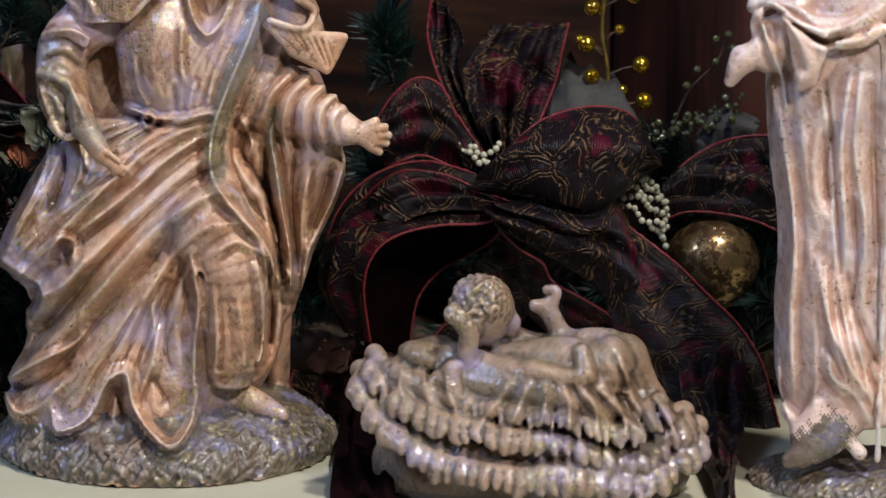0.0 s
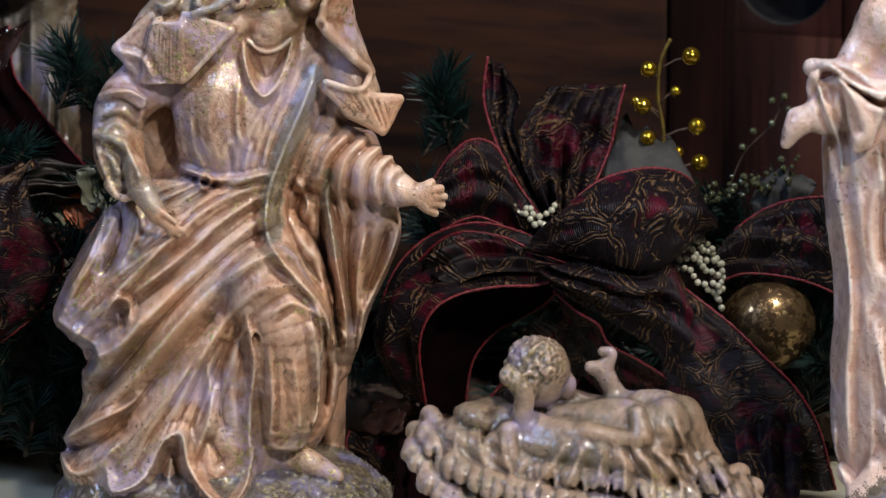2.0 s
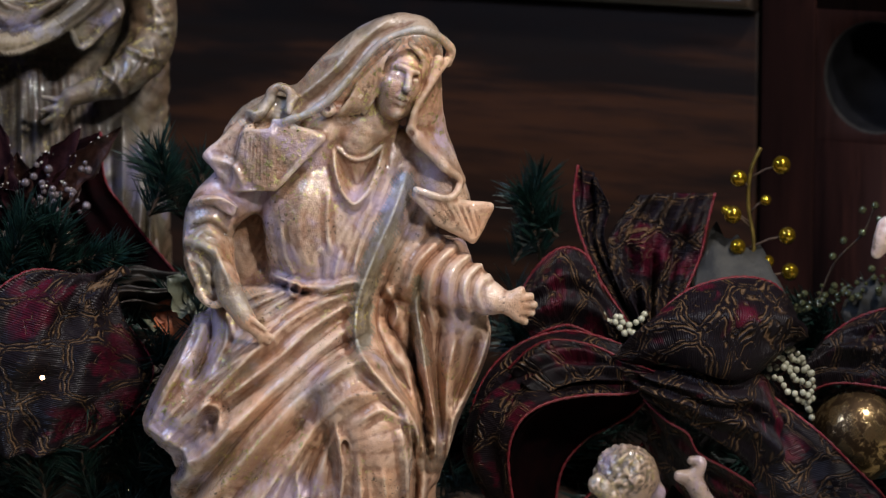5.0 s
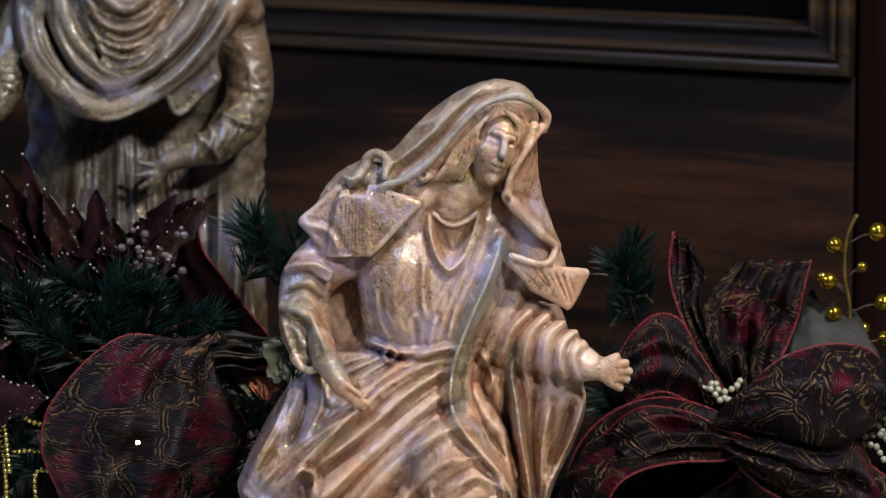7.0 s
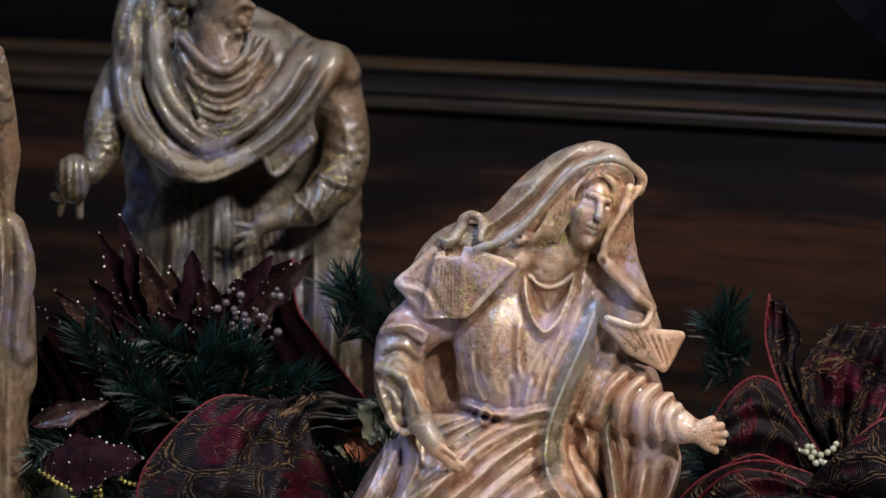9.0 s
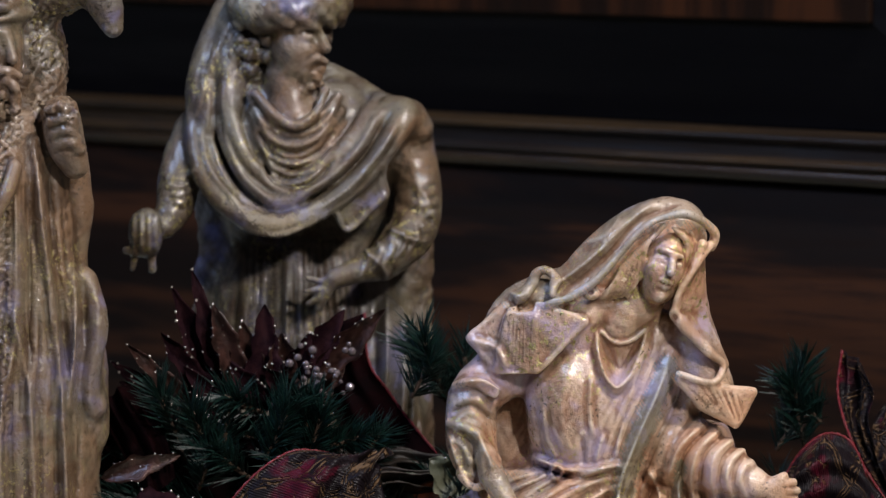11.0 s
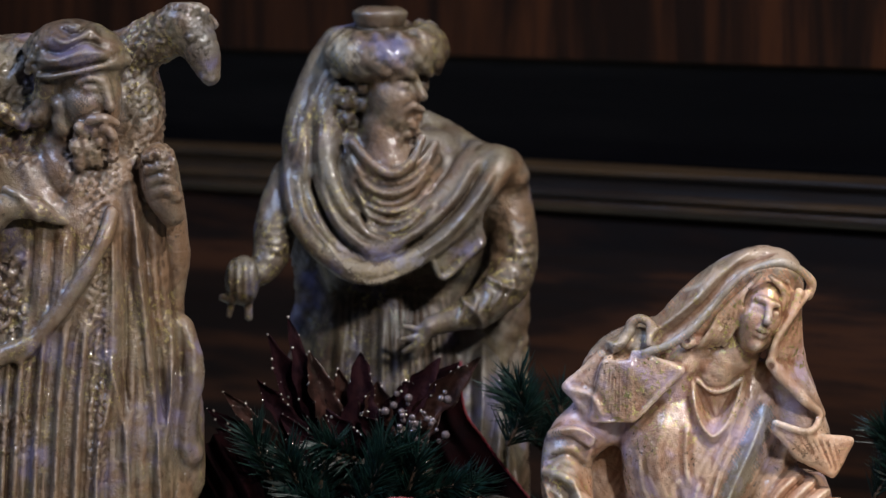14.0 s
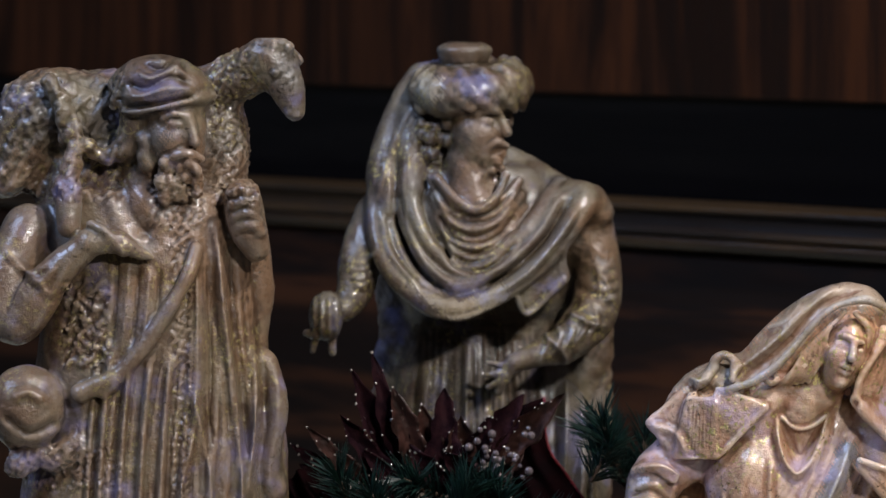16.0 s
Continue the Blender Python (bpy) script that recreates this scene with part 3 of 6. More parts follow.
F([(200, 850), (280, 775), (360, 690), (430, 612), (500, 560), (560, 536), (605, 545)], 18, 17)
F([(262, 852), (340, 765), (420, 680), (456, 636)], 13, -12)
F([(290, 885), (365, 790), (435, 705), (480, 640), (530, 598), (590, 588)], 17, 14)
F([(180, 862), (230, 832), (300, 800), (330, 770)], 9, 16)
F([(190, 885), (250, 862), (300, 830)], 9, -12)
F([(405, 866), (430, 780), (462, 710), (476, 680)], 15, -11)
F([(508, 640), (520, 720), (514, 800), (512, 885)], 10, 14)
F([(468, 700), (462, 780), (470, 850)], 11, -10)
F([(440, 720), (446, 800), (420, 880)], 9, 9)
F([(172, 645), (205, 668), (240, 690), (256, 720)], 12, 12)
F([(196, 700), (226, 728), (240, 700)], 9, -10)
F([(262, 640), (285, 612), (308, 622), (300, 660)], 7, 13)
F([(272, 660), (286, 636), (296, 664)], 9, -7)
F([(230, 720), (290, 690), (330, 640)], 9, 9)
F([(176, 880), (200, 915), (240, 905), (285, 860)], 12, 14)
F([(262, 905), (276, 940), (330, 918), (362, 858), (395, 845), (405, 900), (440, 945), (472, 964), (505, 930), (520, 870)], 10, 20)
F([(350, 935), (376, 885), (388, 935)], 17, -26)
F([(420, 905), (440, 860), (470, 905)], 14, -10)
F([(640, 205), (612, 280), (572, 370), (548, 440), (548, 510), (590, 574), (630, 616), (650, 660), (652, 720)], 10, 20)
F([(660, 250), (630, 330), (598, 400), (582, 462), (600, 530), (642, 590)], 12, -12)
F([(622, 420), (600, 460), (620, 500), (650, 540)], 11, -16)
F([(600, 410), (618, 450), (612, 480)], 7, 12)
F([(660, 380), (652, 440), (660, 500), (672, 580), (686, 660), (684, 720)], 8, 18)
F([(640, 470), (646, 540), (664, 610), (668, 690)], 8, -14)
F([(694, 470), (688, 540), (692, 610), (700, 690)], 11, -14)
F([(720, 500), (706, 570), (704, 640), (698, 700)], 8, 14)
F([(784, 482), (764, 545), (738, 600), (716, 650), (706, 720)], 10, 16)
F([(756, 500), (738, 560), (722, 610)], 9, -10)
F([(562, 548), (600, 580), (634, 640), (642, 720)], 6, 10)
F([(470, 200), (452, 270), (448, 330), (470, 392)], 14, 4)
F([(414, 300), (420, 350), (440, 394)], 6, 7)
F([(520, 350), (512, 376), (508, 398)], 5, 6)
F([(484, 356), (486, 380), (484, 398)], 5, -5)
F([(508, 165), (512, 215), (524, 250), (544, 268), (566, 246), (584, 205), (596, 165)], 7, 13)
F([(524, 180), (536, 215), (548, 236), (564, 212), (572, 180)], 12, -12)
F([(540, 196), (546, 226)], 4, 6)
F([(590, 210), (560, 300), (540, 390)], 6, 8)
F([(566, 290), (548, 340), (530, 392)], 5, -6)
F([(500, 250), (496, 300), (502, 350)], 5, 7)
F([(400, 388), (430, 400), (470, 410), (550, 400)], 6, 14)
F([(410, 404), (470, 424), (545, 414)], 5, -8)
F([(440, 398), (450, 412), (440, 426), (430, 412), (440, 398)], 4.5, 13)
F([(548, 640), (590, 620), (640, 646)], 8, 9)
F([(620, 640), (632, 720), (634, 800), (622, 840)], 8, 10)
F([(642, 660), (652, 740), (646, 820)], 8, -9)
F([(546, 700), (552, 780), (548, 846)], 6, 7)
F([(590, 720), (598, 790), (602, 846)], 10, 5)
F([(545, 848), (580, 856), (616, 846)], 6, 8)
for q in range(6):
    F([(196 + 8 * q, 690 - 14 * q), (262 + 12 * q, 630 - 18 * q), (340 + 14 * q, 560 - 18 * q)], 4, 6)
    F([(330 + 24 * q, 870 - 10 * q), (380 + 20 * q, 790 - 12 * q), (420 + 18 * q, 720 - 14 * q)], 4, 5 if q % 2 else -6)
    F([(330 + 16 * q, 448 + 3 * q), (372 + 14 * q, 430 + 2 * q), (410 + 12 * q, 420 - q)], 4, 5 if q % 2 else -5)
for q in range(5):
    F([(650 + 4 * q, 560 + 26 * q), (664 + 4 * q, 620 + 16 * q), (662, 700)], 4, 6)
F([(250, 400), (262, 470), (235, 540), (195, 610)], 9, 12)
F([(290, 440), (290, 500), (262, 570)], 9, -14)
F([(318, 450), (320, 500), (290, 560)], 7, 9)
c.press()
# veil: a full crown and a fall over the shoulder
c.limb([(650, -16, 30, 42), (612, -12, 24, 48), (566, 12, 20, 50), (520, 56, 18, 52), (470, 96, 18, 46), (420, 120, 20, 40)], 22)
c.ball((634, -2, 20), (58, 62, 54), 16)
c.limb([(676, 10, 20, 24), (668, 70, 24, 30), (672, 140, 30, 34), (692, 210, 36, 40), (704, 260, 40, 44)], 14)
c.sheet((690, 20, 84), (686, 40, 46), (642, 140, 106), (694, 150, 58), 7, 5)
c.sheet((642, 142, 106), (694, 150, 58), (702, 206, 100), (732, 228, 66), 8, 5)
c.limb([(642, 140, 110, 7), (662, 168, 108, 7), (702, 206, 102, 7), (727, 228, 88, 7), (708, 258, 104, 7), (650, 244, 104, 6)], 5)
c.sheet((650, 250, 98), (706, 262, 100), (690, 298, 96), (748, 328, 88), 7, 5)
c.sheet((706, 262, 100), (780, 272, 74), (735, 312, 92), (750, 328, 84), 7, 5)
c.limb([(430, 96, 10, 34), (372, 130, 20, 40), (330, 180, 20, 32)], 12)
c.sheet((398, 88, 50), (352, 146, 72), (286, 182, 40), (334, 236, 66), 7, 5)
c.sheet((356, 142, 82), (400, 146, 96), (336, 236, 74), (402, 238, 96), 7, 4)
c.sheet((404, 124, 88), (402, 146, 96), (486, 156, 100), (404, 238, 96), 6, 4)
c.limb([(336, 240, 76, 5), (372, 244, 92, 5), (406, 238, 99, 5), (440, 206, 104, 5), (486, 158, 102, 5)], 4)
c.limb([(394, 92, 44, 10), (403, 72, 48, 9), (417, 66, 52, 8), (434, 78, 60, 9), (430, 110, 80, 7)], 6)
c.limb([(412, 84, 68, 9), (408, 112, 86, 8)], 5, cut=True)
# sleeves and hands
c.limb([(350, 232, 10, 50), (294, 286, 40, 46), (290, 360, 62, 44), (304, 404, 80, 36)], 16)
c.limb([(262, 266, 56, 9), (296, 262, 80, 9), (330, 282, 86, 7)], 6)
c.limb([(252, 330, 80, 8), (286, 340, 102, 9), (318, 372, 100, 8)], 7)
c.limb([(270, 418, 100, 7), (296, 440, 116, 7), (322, 428, 122, 7), (336, 392, 112, 7)], 6)
c.limb([(312, 392, 108, 28), (336, 436, 132, 22), (356, 468, 144, 17)], 7)
for hx, hy in ((400, 496), (393, 503), (380, 506)):
    c.limb([(354, 466, 144, 12), (376, (470 + hy) / 2 + 2, 150, 9), (hx, hy, 144, 5)], 3)
c.limb([(346, 452, 150, 7), (372, 470, 156, 5), (388, 482, 154, 4)], 3)
c.limb([(656, 372, 40, 62), (704, 392, 66, 52), (756, 418, 84, 36), (780, 430, 90, 30)], 18)
c.limb([(780, 432, 94, 24), (812, 438, 102, 20)], 7)
for fx, fy in ((834, 416), (850, 428), (856, 442), (852, 456), (840, 470)):
    c.limb([(806, 438, 102, 15), (826, (438 + 2 * fy) / 3, 112, 10), (fx, fy, 112, 7)], 4)


def on_face(u, v, w):
    """A spot on the bowed face: across, up its axis, towards the room."""
    return 624 + 0.945 * u + 0.33 * v, 60 + 0.33 * u - 0.945 * v, w


c.limb([(588, 108, 48, 40), (556, 150, 54, 42), (545, 196, 48, 32)], 10)         # neck
c.limb([(520, 128, 56, 30), (486, 150, 60, 30), (470, 190, 60, 26)], 12)
c.limb([(516, 172, 80, 4), (538, 190, 88, 4), (566, 188, 90, 4), (592, 168, 86, 4)], 3)      # necklace
c.ball(on_face(0, 0, 74), (40, 46, 64), 8, -19)
c.ball(on_face(2, -30, 86), (27, 36, 34), 12, -19)
c.limb([on_face(8, 20, 118) + (4,), on_face(12, 6, 126) + (5,), on_face(15, -8, 133) + (7,)], 8)   # nose
c.limb([on_face(-18, 20, 112) + (4,), on_face(-6, 25, 120) + (5,), on_face(6, 23, 120) + (4,)], 7)   # brows
c.limb([on_face(14, 24, 119) + (4,), on_face(24, 24, 113) + (4,)], 7)
c.ball(on_face(-10, 11, 118), (11, 8, 6), 5, -19, True)                 # eye sockets, lids
c.ball(on_face(22, 11, 114), (8, 8, 6), 5, -19, True)
c.ball(on_face(-10, 10, 113), (9, 6, 5), 3, -19)
c.ball(on_face(22, 10, 109), (7, 6, 5), 3, -19)
c.ball(on_face(-13, -10, 108), (15, 13, 15), 12, -19)                   # cheeks
c.ball(on_face(25, -8, 100), (10, 12, 14), 10, -19)
c.limb([on_face(2, -26, 122) + (3.5,), on_face(12, -25, 126) + (4,), on_face(21, -26, 119) + (3,)], 4)   # lips
c.limb([on_face(4, -34, 121) + (3.5,), on_face(12, -35, 124) + (4,), on_face(19, -33, 118) + (3,)], 4)
c.limb([on_face(0, -30, 127) + (2.5,), on_face(22, -29, 124) + (2.5,)], 2, cut=True)
c.ball(on_face(9, -52, 114), (13, 13, 11), 9)                           # chin
for q in range(6):
    c.limb([(622 - 5 * q, -8 + 5 * q, 104 - 3 * q, 5), (592 - 7 * q, 26 + 6 * q, 106 - 2 * q, 6), (588 - 9 * q, 62 + 4 * q, 100, 5), (572 - 9 * q, 94 + 2 * q, 96, 6), (560 - 10 * q, 112 + q, 88 - 2 * q, 5)], 3)
for q in range(4):
    c.limb([(640 + 10 * q, -4 + 2 * q, 104 - 5 * q, 5), (662 + 5 * q, 18 + 4 * q, 100 - 6 * q, 6), (660 + 6 * q, 50 + 6 * q, 92 - 6 * q, 6), (652 + 4 * q, 84 + 6 * q, 88 - 5 * q, 5)], 3)
c.ball((497, 106, 92), (15, 12, 13), 5)
c.ball((497, 106, 104), (6, 8, 5), 3, cut=True)
c.limb([(706, 26, 66, 8), (712, 4, 70, 7), (694, -14, 90, 8), (666, -26, 108, 8), (636, -26, 114, 8), (596, -12, 112, 8), (564, 18, 108, 8), (534, 52, 106, 8), (508, 82, 104, 8), (470, 108, 100, 8), (424, 126, 94, 7)], 5)   # veil's rim
c.limb([(702, 24, 76, 7), (680, 58, 96, 7), (650, 106, 108, 7), (641, 142, 110, 6)], 5)
c.limb([(384, 270, 110, 24), (384, 330, 106, 30), (406, 384, 112, 16)], 10, cut=True)
c.limb([(352, 300, 104, 14), (352, 350, 108, 18), (376, 396, 120, 12)], 10, cut=True)
c.limb([(640, 150, 118, 8), (628, 180, 112, 8), (612, 212, 110, 6)], 6, cut=True)
c.limb([(376, 905, 205, 22), (374, 945, 218, 30)], 12, cut=True)
c.limb([(545, 862, 205, 14), (600, 868, 205, 18), (640, 856, 180, 14)], 8, cut=True)
c.limb([(526, 650, 190, 7), (524, 740, 222, 8), (522, 850, 228, 10)], 6, cut=True)
c.limb([(560, 890, 110, 24), (610, 902, 126, 26), (664, 926, 136, 15)], 8)     # foot
for arc, wd, ht in ((((786, 388), (764, 404), (758, 430), (770, 462)), 6, 6), (((776, 366), (742, 392), (734, 428), (748, 468)), 7, 7), (((754, 348), (716, 380), (706, 428), (722, 478)), 8, 8), (((722, 338), (684, 376), (672, 428), (688, 486)), 8, 8), (((766, 376), (750, 400), (744, 430)), 5, -4), (((766, 356), (728, 386), (720, 428)), 6, -5), (((738, 342), (698, 378), (688, 428)), 6, -6), (((690, 330), (650, 372), (632, 420)), 8, 10), (((706, 334), (664, 376), (650, 424)), 6, -9)):
    F(list(arc), wd, ht)
F([(436, 92), (500, 44), (556, -10), (600, -46)], 10, 10)
F([(450, 104), (520, 46), (580, -18), (650, -46)], 9, -8)
F([(480, 20), (520, 4), (548, -28)], 8, 8)
F([(286, 186), (330, 200), (352, 236)], 7, 6)
F([(352, 100), (372, 110), (392, 104)], 8, 8)
F([(356, 122), (380, 130), (398, 122)], 6, -8)
for q in range(7):
    F([(360 + 6 * q, 150), (356 + 6.4 * q, 234)], 1.8, 1.3)
    F([(668 + 13 * q, 262 + 2 * q), (694 + 11 * q, 286 + 5 * q), (712 + 8 * q, 306 + 3 * q)], 1.8, 2.2)
F([(265, 262), (310, 256), (345, 276)], 7, 10)
F([(256, 312), (290, 300), (324, 322)], 6, -9)
F([(272, 350), (292, 372), (300, 420)], 7, -8)
F([(300, 340), (316, 376), (330, 410)], 7, 9)
F([(250, 350), (262, 390), (282, 430)], 7, 8)
c.press(0)
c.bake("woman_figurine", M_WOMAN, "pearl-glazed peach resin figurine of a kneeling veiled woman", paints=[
    (c.near([(424, 100), (476, 76), (530, 20), (580, -30), (640, -52), (690, -40)], 36), M_VEIL), (c.near([(336, 100), (372, 106), (400, 96)], 24), M_VEIL), (c.near([(262, 290), (276, 350), (300, 400), (350, 440)], 24), M_VEIL),
    (c.mound(465, 962, (300, 294, 84)), M_STONE), (c.near([(632, 230), (604, 300), (570, 385), (556, 440), (556, 500)], 19), M_GILT), (c.near([(655, 400), (650, 470), (668, 540)], 9), M_GILT)])

# ---- child in a straw crib ----
c = Clay(B_CRIB, 590, 1280, -240, 270, 460, h=3.2)
c.loft([(640, 770, 1110, -15, 60), (720, 700, 1190, -5, 100), (790, 662, 1222, 0, 126), (835, 655, 1225, 0, 132), (871, 668, 1212, 0, 130)], 10)
rng = random.Random(8)
for pts, w0, w1, r, drop in (
        ([(622, 706), (656, 752), (690, 782), (749, 820), (805, 838), (904, 852), (985, 850), (1072, 862), (1140, 868), (1192, 842), (1252, 800)], 20, 205, 17, 60),
        ([(645, 672), (668, 702), (712, 729), (760, 751), (830, 771), (898, 785), (973, 791), (1040, 806), (1109, 824), (1170, 802), (1228, 768)], 15, 185, 16, 54),
        ([(800, 706), (838, 720), (880, 729), (925, 735), (975, 742), (1028, 752), (1091, 768), (1140, 764), (1185, 735)], 90, 170, 12, 40)):
    line = smooth_line(pts, 6)
    long = np.concatenate([[0], np.cumsum(np.hypot(*np.diff(line, axis=0).T))])
    s, row = 0.0, []
    while s < long[-1]:
        f = s / long[-1]
        row.append((np.interp(s, long, line[:, 0]), np.interp(s, long, line[:, 1]), w0 + (w1 - w0) * math.sin(math.pi * (0.06 + 0.88 * f)) ** 0.8, f))
        s += r * rng.uniform(0.95, 1.7)
    c.limb([(x - (f - 0.5) * 16, y - drop * 0.42, w - 22, r * 1.0) for x, y, w, f in row], 6, 1)
    c.limb([(x - (f - 0.5) * 26, y - drop * 0.85, w - 58, r * 1.2) for x, y, w, f in row], 8, 1)
    if drop == 40:
        c.limb([(x, y - 48, w - 44, 26) for x, y, w, f in row if f < 0.72], 10, 1)
        c.limb([(x, y - 74, w - 66, 30) for x, y, w, f in row if f < 0.66], 12, 1)
    for x, y, w, f in row:
        rr, dy = r * rng.uniform(0.6, 1.05), rng.uniform(-8, 7)
        lean = (f - 0.5) * 22 + rng.uniform(-4, 4)
        c.limb([(x - lean, y - drop * 0.8, w - 48, rr * 0.8), (x - 0.4 * lean, y - drop * 0.35 + dy * 0.4, w - 13, rr), (x, y - 8 + dy, w - 2, rr * 0.9), (x + rng.uniform(-5, 7), y + 2 + dy, w + 6, rr * 0.45)], 7, 2)
for q in range(34):
    t = math.pi * (1.02 + 0.96 * q / 33)
    x, w = 935 + 280 * math.cos(t), 175 * math.sin(t)
    for y in (728, 770):
        y += 55 * (x - 935) / 300 + rng.uniform(-6, 6)
        c.limb([(x, y - 30, w, 14), (x + 12 * math.cos(t), y, w - 10, 12)], 8, 1)
c.loft([(645, 740, 1120, -5, 82), (690, 700, 1180, 0, 108), (735, 690, 1195, 5, 128)], 12)
for x, y, w, a, b in ((700, 655, 40, 30, 20), (735, 668, 70, 24, 20), (775, 672, 88, 20, 22), (675, 668, 20, 24, 18), (1175, 735, 50, 26, 16)):
    c.ball((x, y, w), (a, 24, b), 9, rng.uniform(-30, 30))
c.limb([(965, 852, 150, 16), (1005, 858, 160, 22), (1060, 864, 160, 16)], 8)
c.ball((752, 630, 30), (50, 44, 27), 10, -14)
c.ball((712, 645, 24), (30, 36, 20), 8, 20)
c.ball((775, 612, 10), (30, 30, 20), 10)
c.ball((850, 545, 30), (58, 55, 62), 10)
c.ball((902, 570, 30), (18, 18, 22), 8)
c.limb([(835, 670, 70, 24), (826, 620, 84, 18), (828, 580, 90, 17), (800, 552, 92, 17)], 10)
c.limb([(1010, 610, 20, 20), (985, 575, 20, 17), (968, 545, 20, 16), (945, 538, 20, 10)], 8)
c.limb([(968, 545, 20, 14), (982, 515, 20, 11), (966, 510, 20, 8)], 6)
c.limb([(900, 650, 40, 44), (990, 640, 60, 48), (1060, 650, 70, 42)], 16)
c.limb([(940, 650, 110, 18), (1000, 662, 120, 18), (1032, 655, 118, 22), (1028, 618, 100, 15)], 9)
c.ball((1080, 640, 60), (40, 50, 50), 12)
c.limb([(900, 600, 0, 26), (960, 610, 10, 22), (1060, 606, 10, 30), (1110, 640, 10, 34), (1150, 700, 20, 28)], 12)
c.limb([(700, 660, 60, 18), (750, 690, 90, 22), (800, 700, 110, 20), (800, 650, 96, 18)], 10)
c.ball((845, 560, 78), (9, 8, 9), 5)
c.ball((872, 545, 84), (13, 8, 11), 8)
c.ball((838, 572, 78), (14, 10, 11), 8)
c.ball((1110, 640, 0), (40, 60, 50), 12)
c.rough(785, 880, 465, 548, 12, 2.6, 0)
c.rough(785, 905, 465, 560, 6, 1.2, 0)
for q in range(7):
    c.fold([(900 + 32 * q, 668 + 3 * q), (880 + 42 * q, 700), (850 + 52 * q, 738 + 4 * q)], 8, 8)
    c.fold([(916 + 32 * q, 672 + 3 * q), (898 + 42 * q, 704), (876 + 52 * q, 742 + 4 * q)], 6, -4)
for q in range(6):
    c.fold([(690 + 20 * q, 640 + 4 * q), (684 + 22 * q, 668 + 5 * q), (690 + 24 * q, 690 + 6 * q)], 6, 6 if q % 2 else -4)
    c.fold([(1000 + 24 * q, 676 + 6 * q), (1040 + 26 * q, 716 + 7 * q), (1060 + 26 * q, 752 + 2 * q)], 8, 6 if q % 2 else -3)
    c.fold([(1080 + 14 * q, 620 + 14 * q), (1100 + 16 * q, 660 + 14 * q), (1096 + 20 * q, 710 + 10 * q)], 6, 7 if q % 2 else -5)
c.fold([(830, 535), (845, 548), (880, 540)], 5, 4)
c.press(10)
c.bake("child_in_crib_figurine", M_CRIB, "pearl-glazed resin figurine of an infant on a straw crib", paints=[(lambda V: (V[:, 2] < 22) & (V[:, 1] < 186), M_STONE)])

# ---- standing robed man, cut by the picture's edge ----
c = Clay(B_MAN, 1255, 1720, -220, 240, -330, h=3.3)
c.loft([(-120, 1432, 1610, 0, 80), (0, 1392, 1640, 0, 105), (100, 1350, 1650, 0, 116), (150, 1340, 1650, 0, 120), (250, 1346, 1650, 0, 120), (400, 1366, 1650, 0, 125), (550, 1362, 1655, 0, 130), (650, 1368, 1655, 0, 130), (730, 1392, 1650, 0, 125)])
c.limb([(1450, -70, 30, 40), (1408, 0, 50, 40), (1376, 70, 66, 42), (1346, 100, 78, 36)], 16)
c.limb([(1345, 90, 80, 28), (1300, 120, 90, 22), (1280, 150, 92, 12)], 9)
c.limb([(1320, 105, 90, 16), (1290, 100, 90, 9), (1282, 130, 92, 7)], 7)
c.limb([(1320, 20, 50, 16), (1370, 25, 80, 18), (1430, 60, 105, 20), (1510, 50, 110, 20), (1560, 0, 100, 18)], 12)
c.limb([(1324, 84, 74, 8), (1320, 48, 84, 9), (1342, 24, 98, 9), (1396, 44, 122, 9), (1440, 78, 134, 9), (1500, 84, 136, 9), (1545, 60, 128, 9)], 6)
c.sheet((1384, 66, 122), (1404, 156, 128), (1444, 92, 132), (1426, 150, 130), 7, 6)
c.ball((1346, 66, 112), (16, 26, 24), 8, cut=True)
c.ball((1520, -180, 30), (70, 70, 90), 16)
c.limb([(1460, -60, 40, 60), (1540, -110, 40, 60)], 20)
c.limb([(1500, 720, 100, 40), (1462, 762, 118, 36), (1424, 792, 128, 26), (1398, 806, 132, 16)], 12)
c.limb([(1392, 726, 60, 14), (1420, 752, 110, 12), (1470, 744, 124, 12), (1520, 790, 128, 12)], 8)
c.limb([(1500, 600, 110, 40), (1480, 690, 112, 30), (1430, 760, 112, 34)], 16)
c.ball((1530, 846, 0), (205, 170, 44), 12)
c.rough(1255, 1720, 780, 960, 10, 1.2)
F = c.fold
F([(1395, 150), (1410, 260), (1420, 340), (1440, 400)], 14, 6)
F([(1330, 40), (1352, 100), (1372, 150), (1380, 210)], 7, 12)
F([(1490, 130), (1478, 230), (1480, 320), (1490, 420)], 8, 12)
F([(1510, 120), (1500, 260), (1520, 400), (1500, 560)], 12, 12)
F([(1530, 160), (1535, 300), (1545, 460)], 11, -10)
F([(1350, 150), (1372, 260), (1395, 380), (1400, 520)], 10, 8)
F([(1440, 460), (1460, 560), (1500, 640), (1540, 700)], 11, 14)
F([(1460, 620), (1470, 660), (1510, 690), (1540, 740)], 9, 12)
F([(1490, 470), (1510, 560), (1550, 640)], 10, -9)
F([(1360, 30), (1400, 80), (1420, 130), (1400, 150)], 9, 10)
F([(1330, 25), (1390, 40), (1440, 80), (1480, 70)], 8, -10)
F([(1446, 150), (1462, 260), (1472, 380), (1480, 480)], 4, -9)
F([(1420, 400), (1432, 520), (1440, 640), (1436, 730)], 14, 7)
F([(1500, 360), (1508, 460), (1500, 540)], 9, -12)
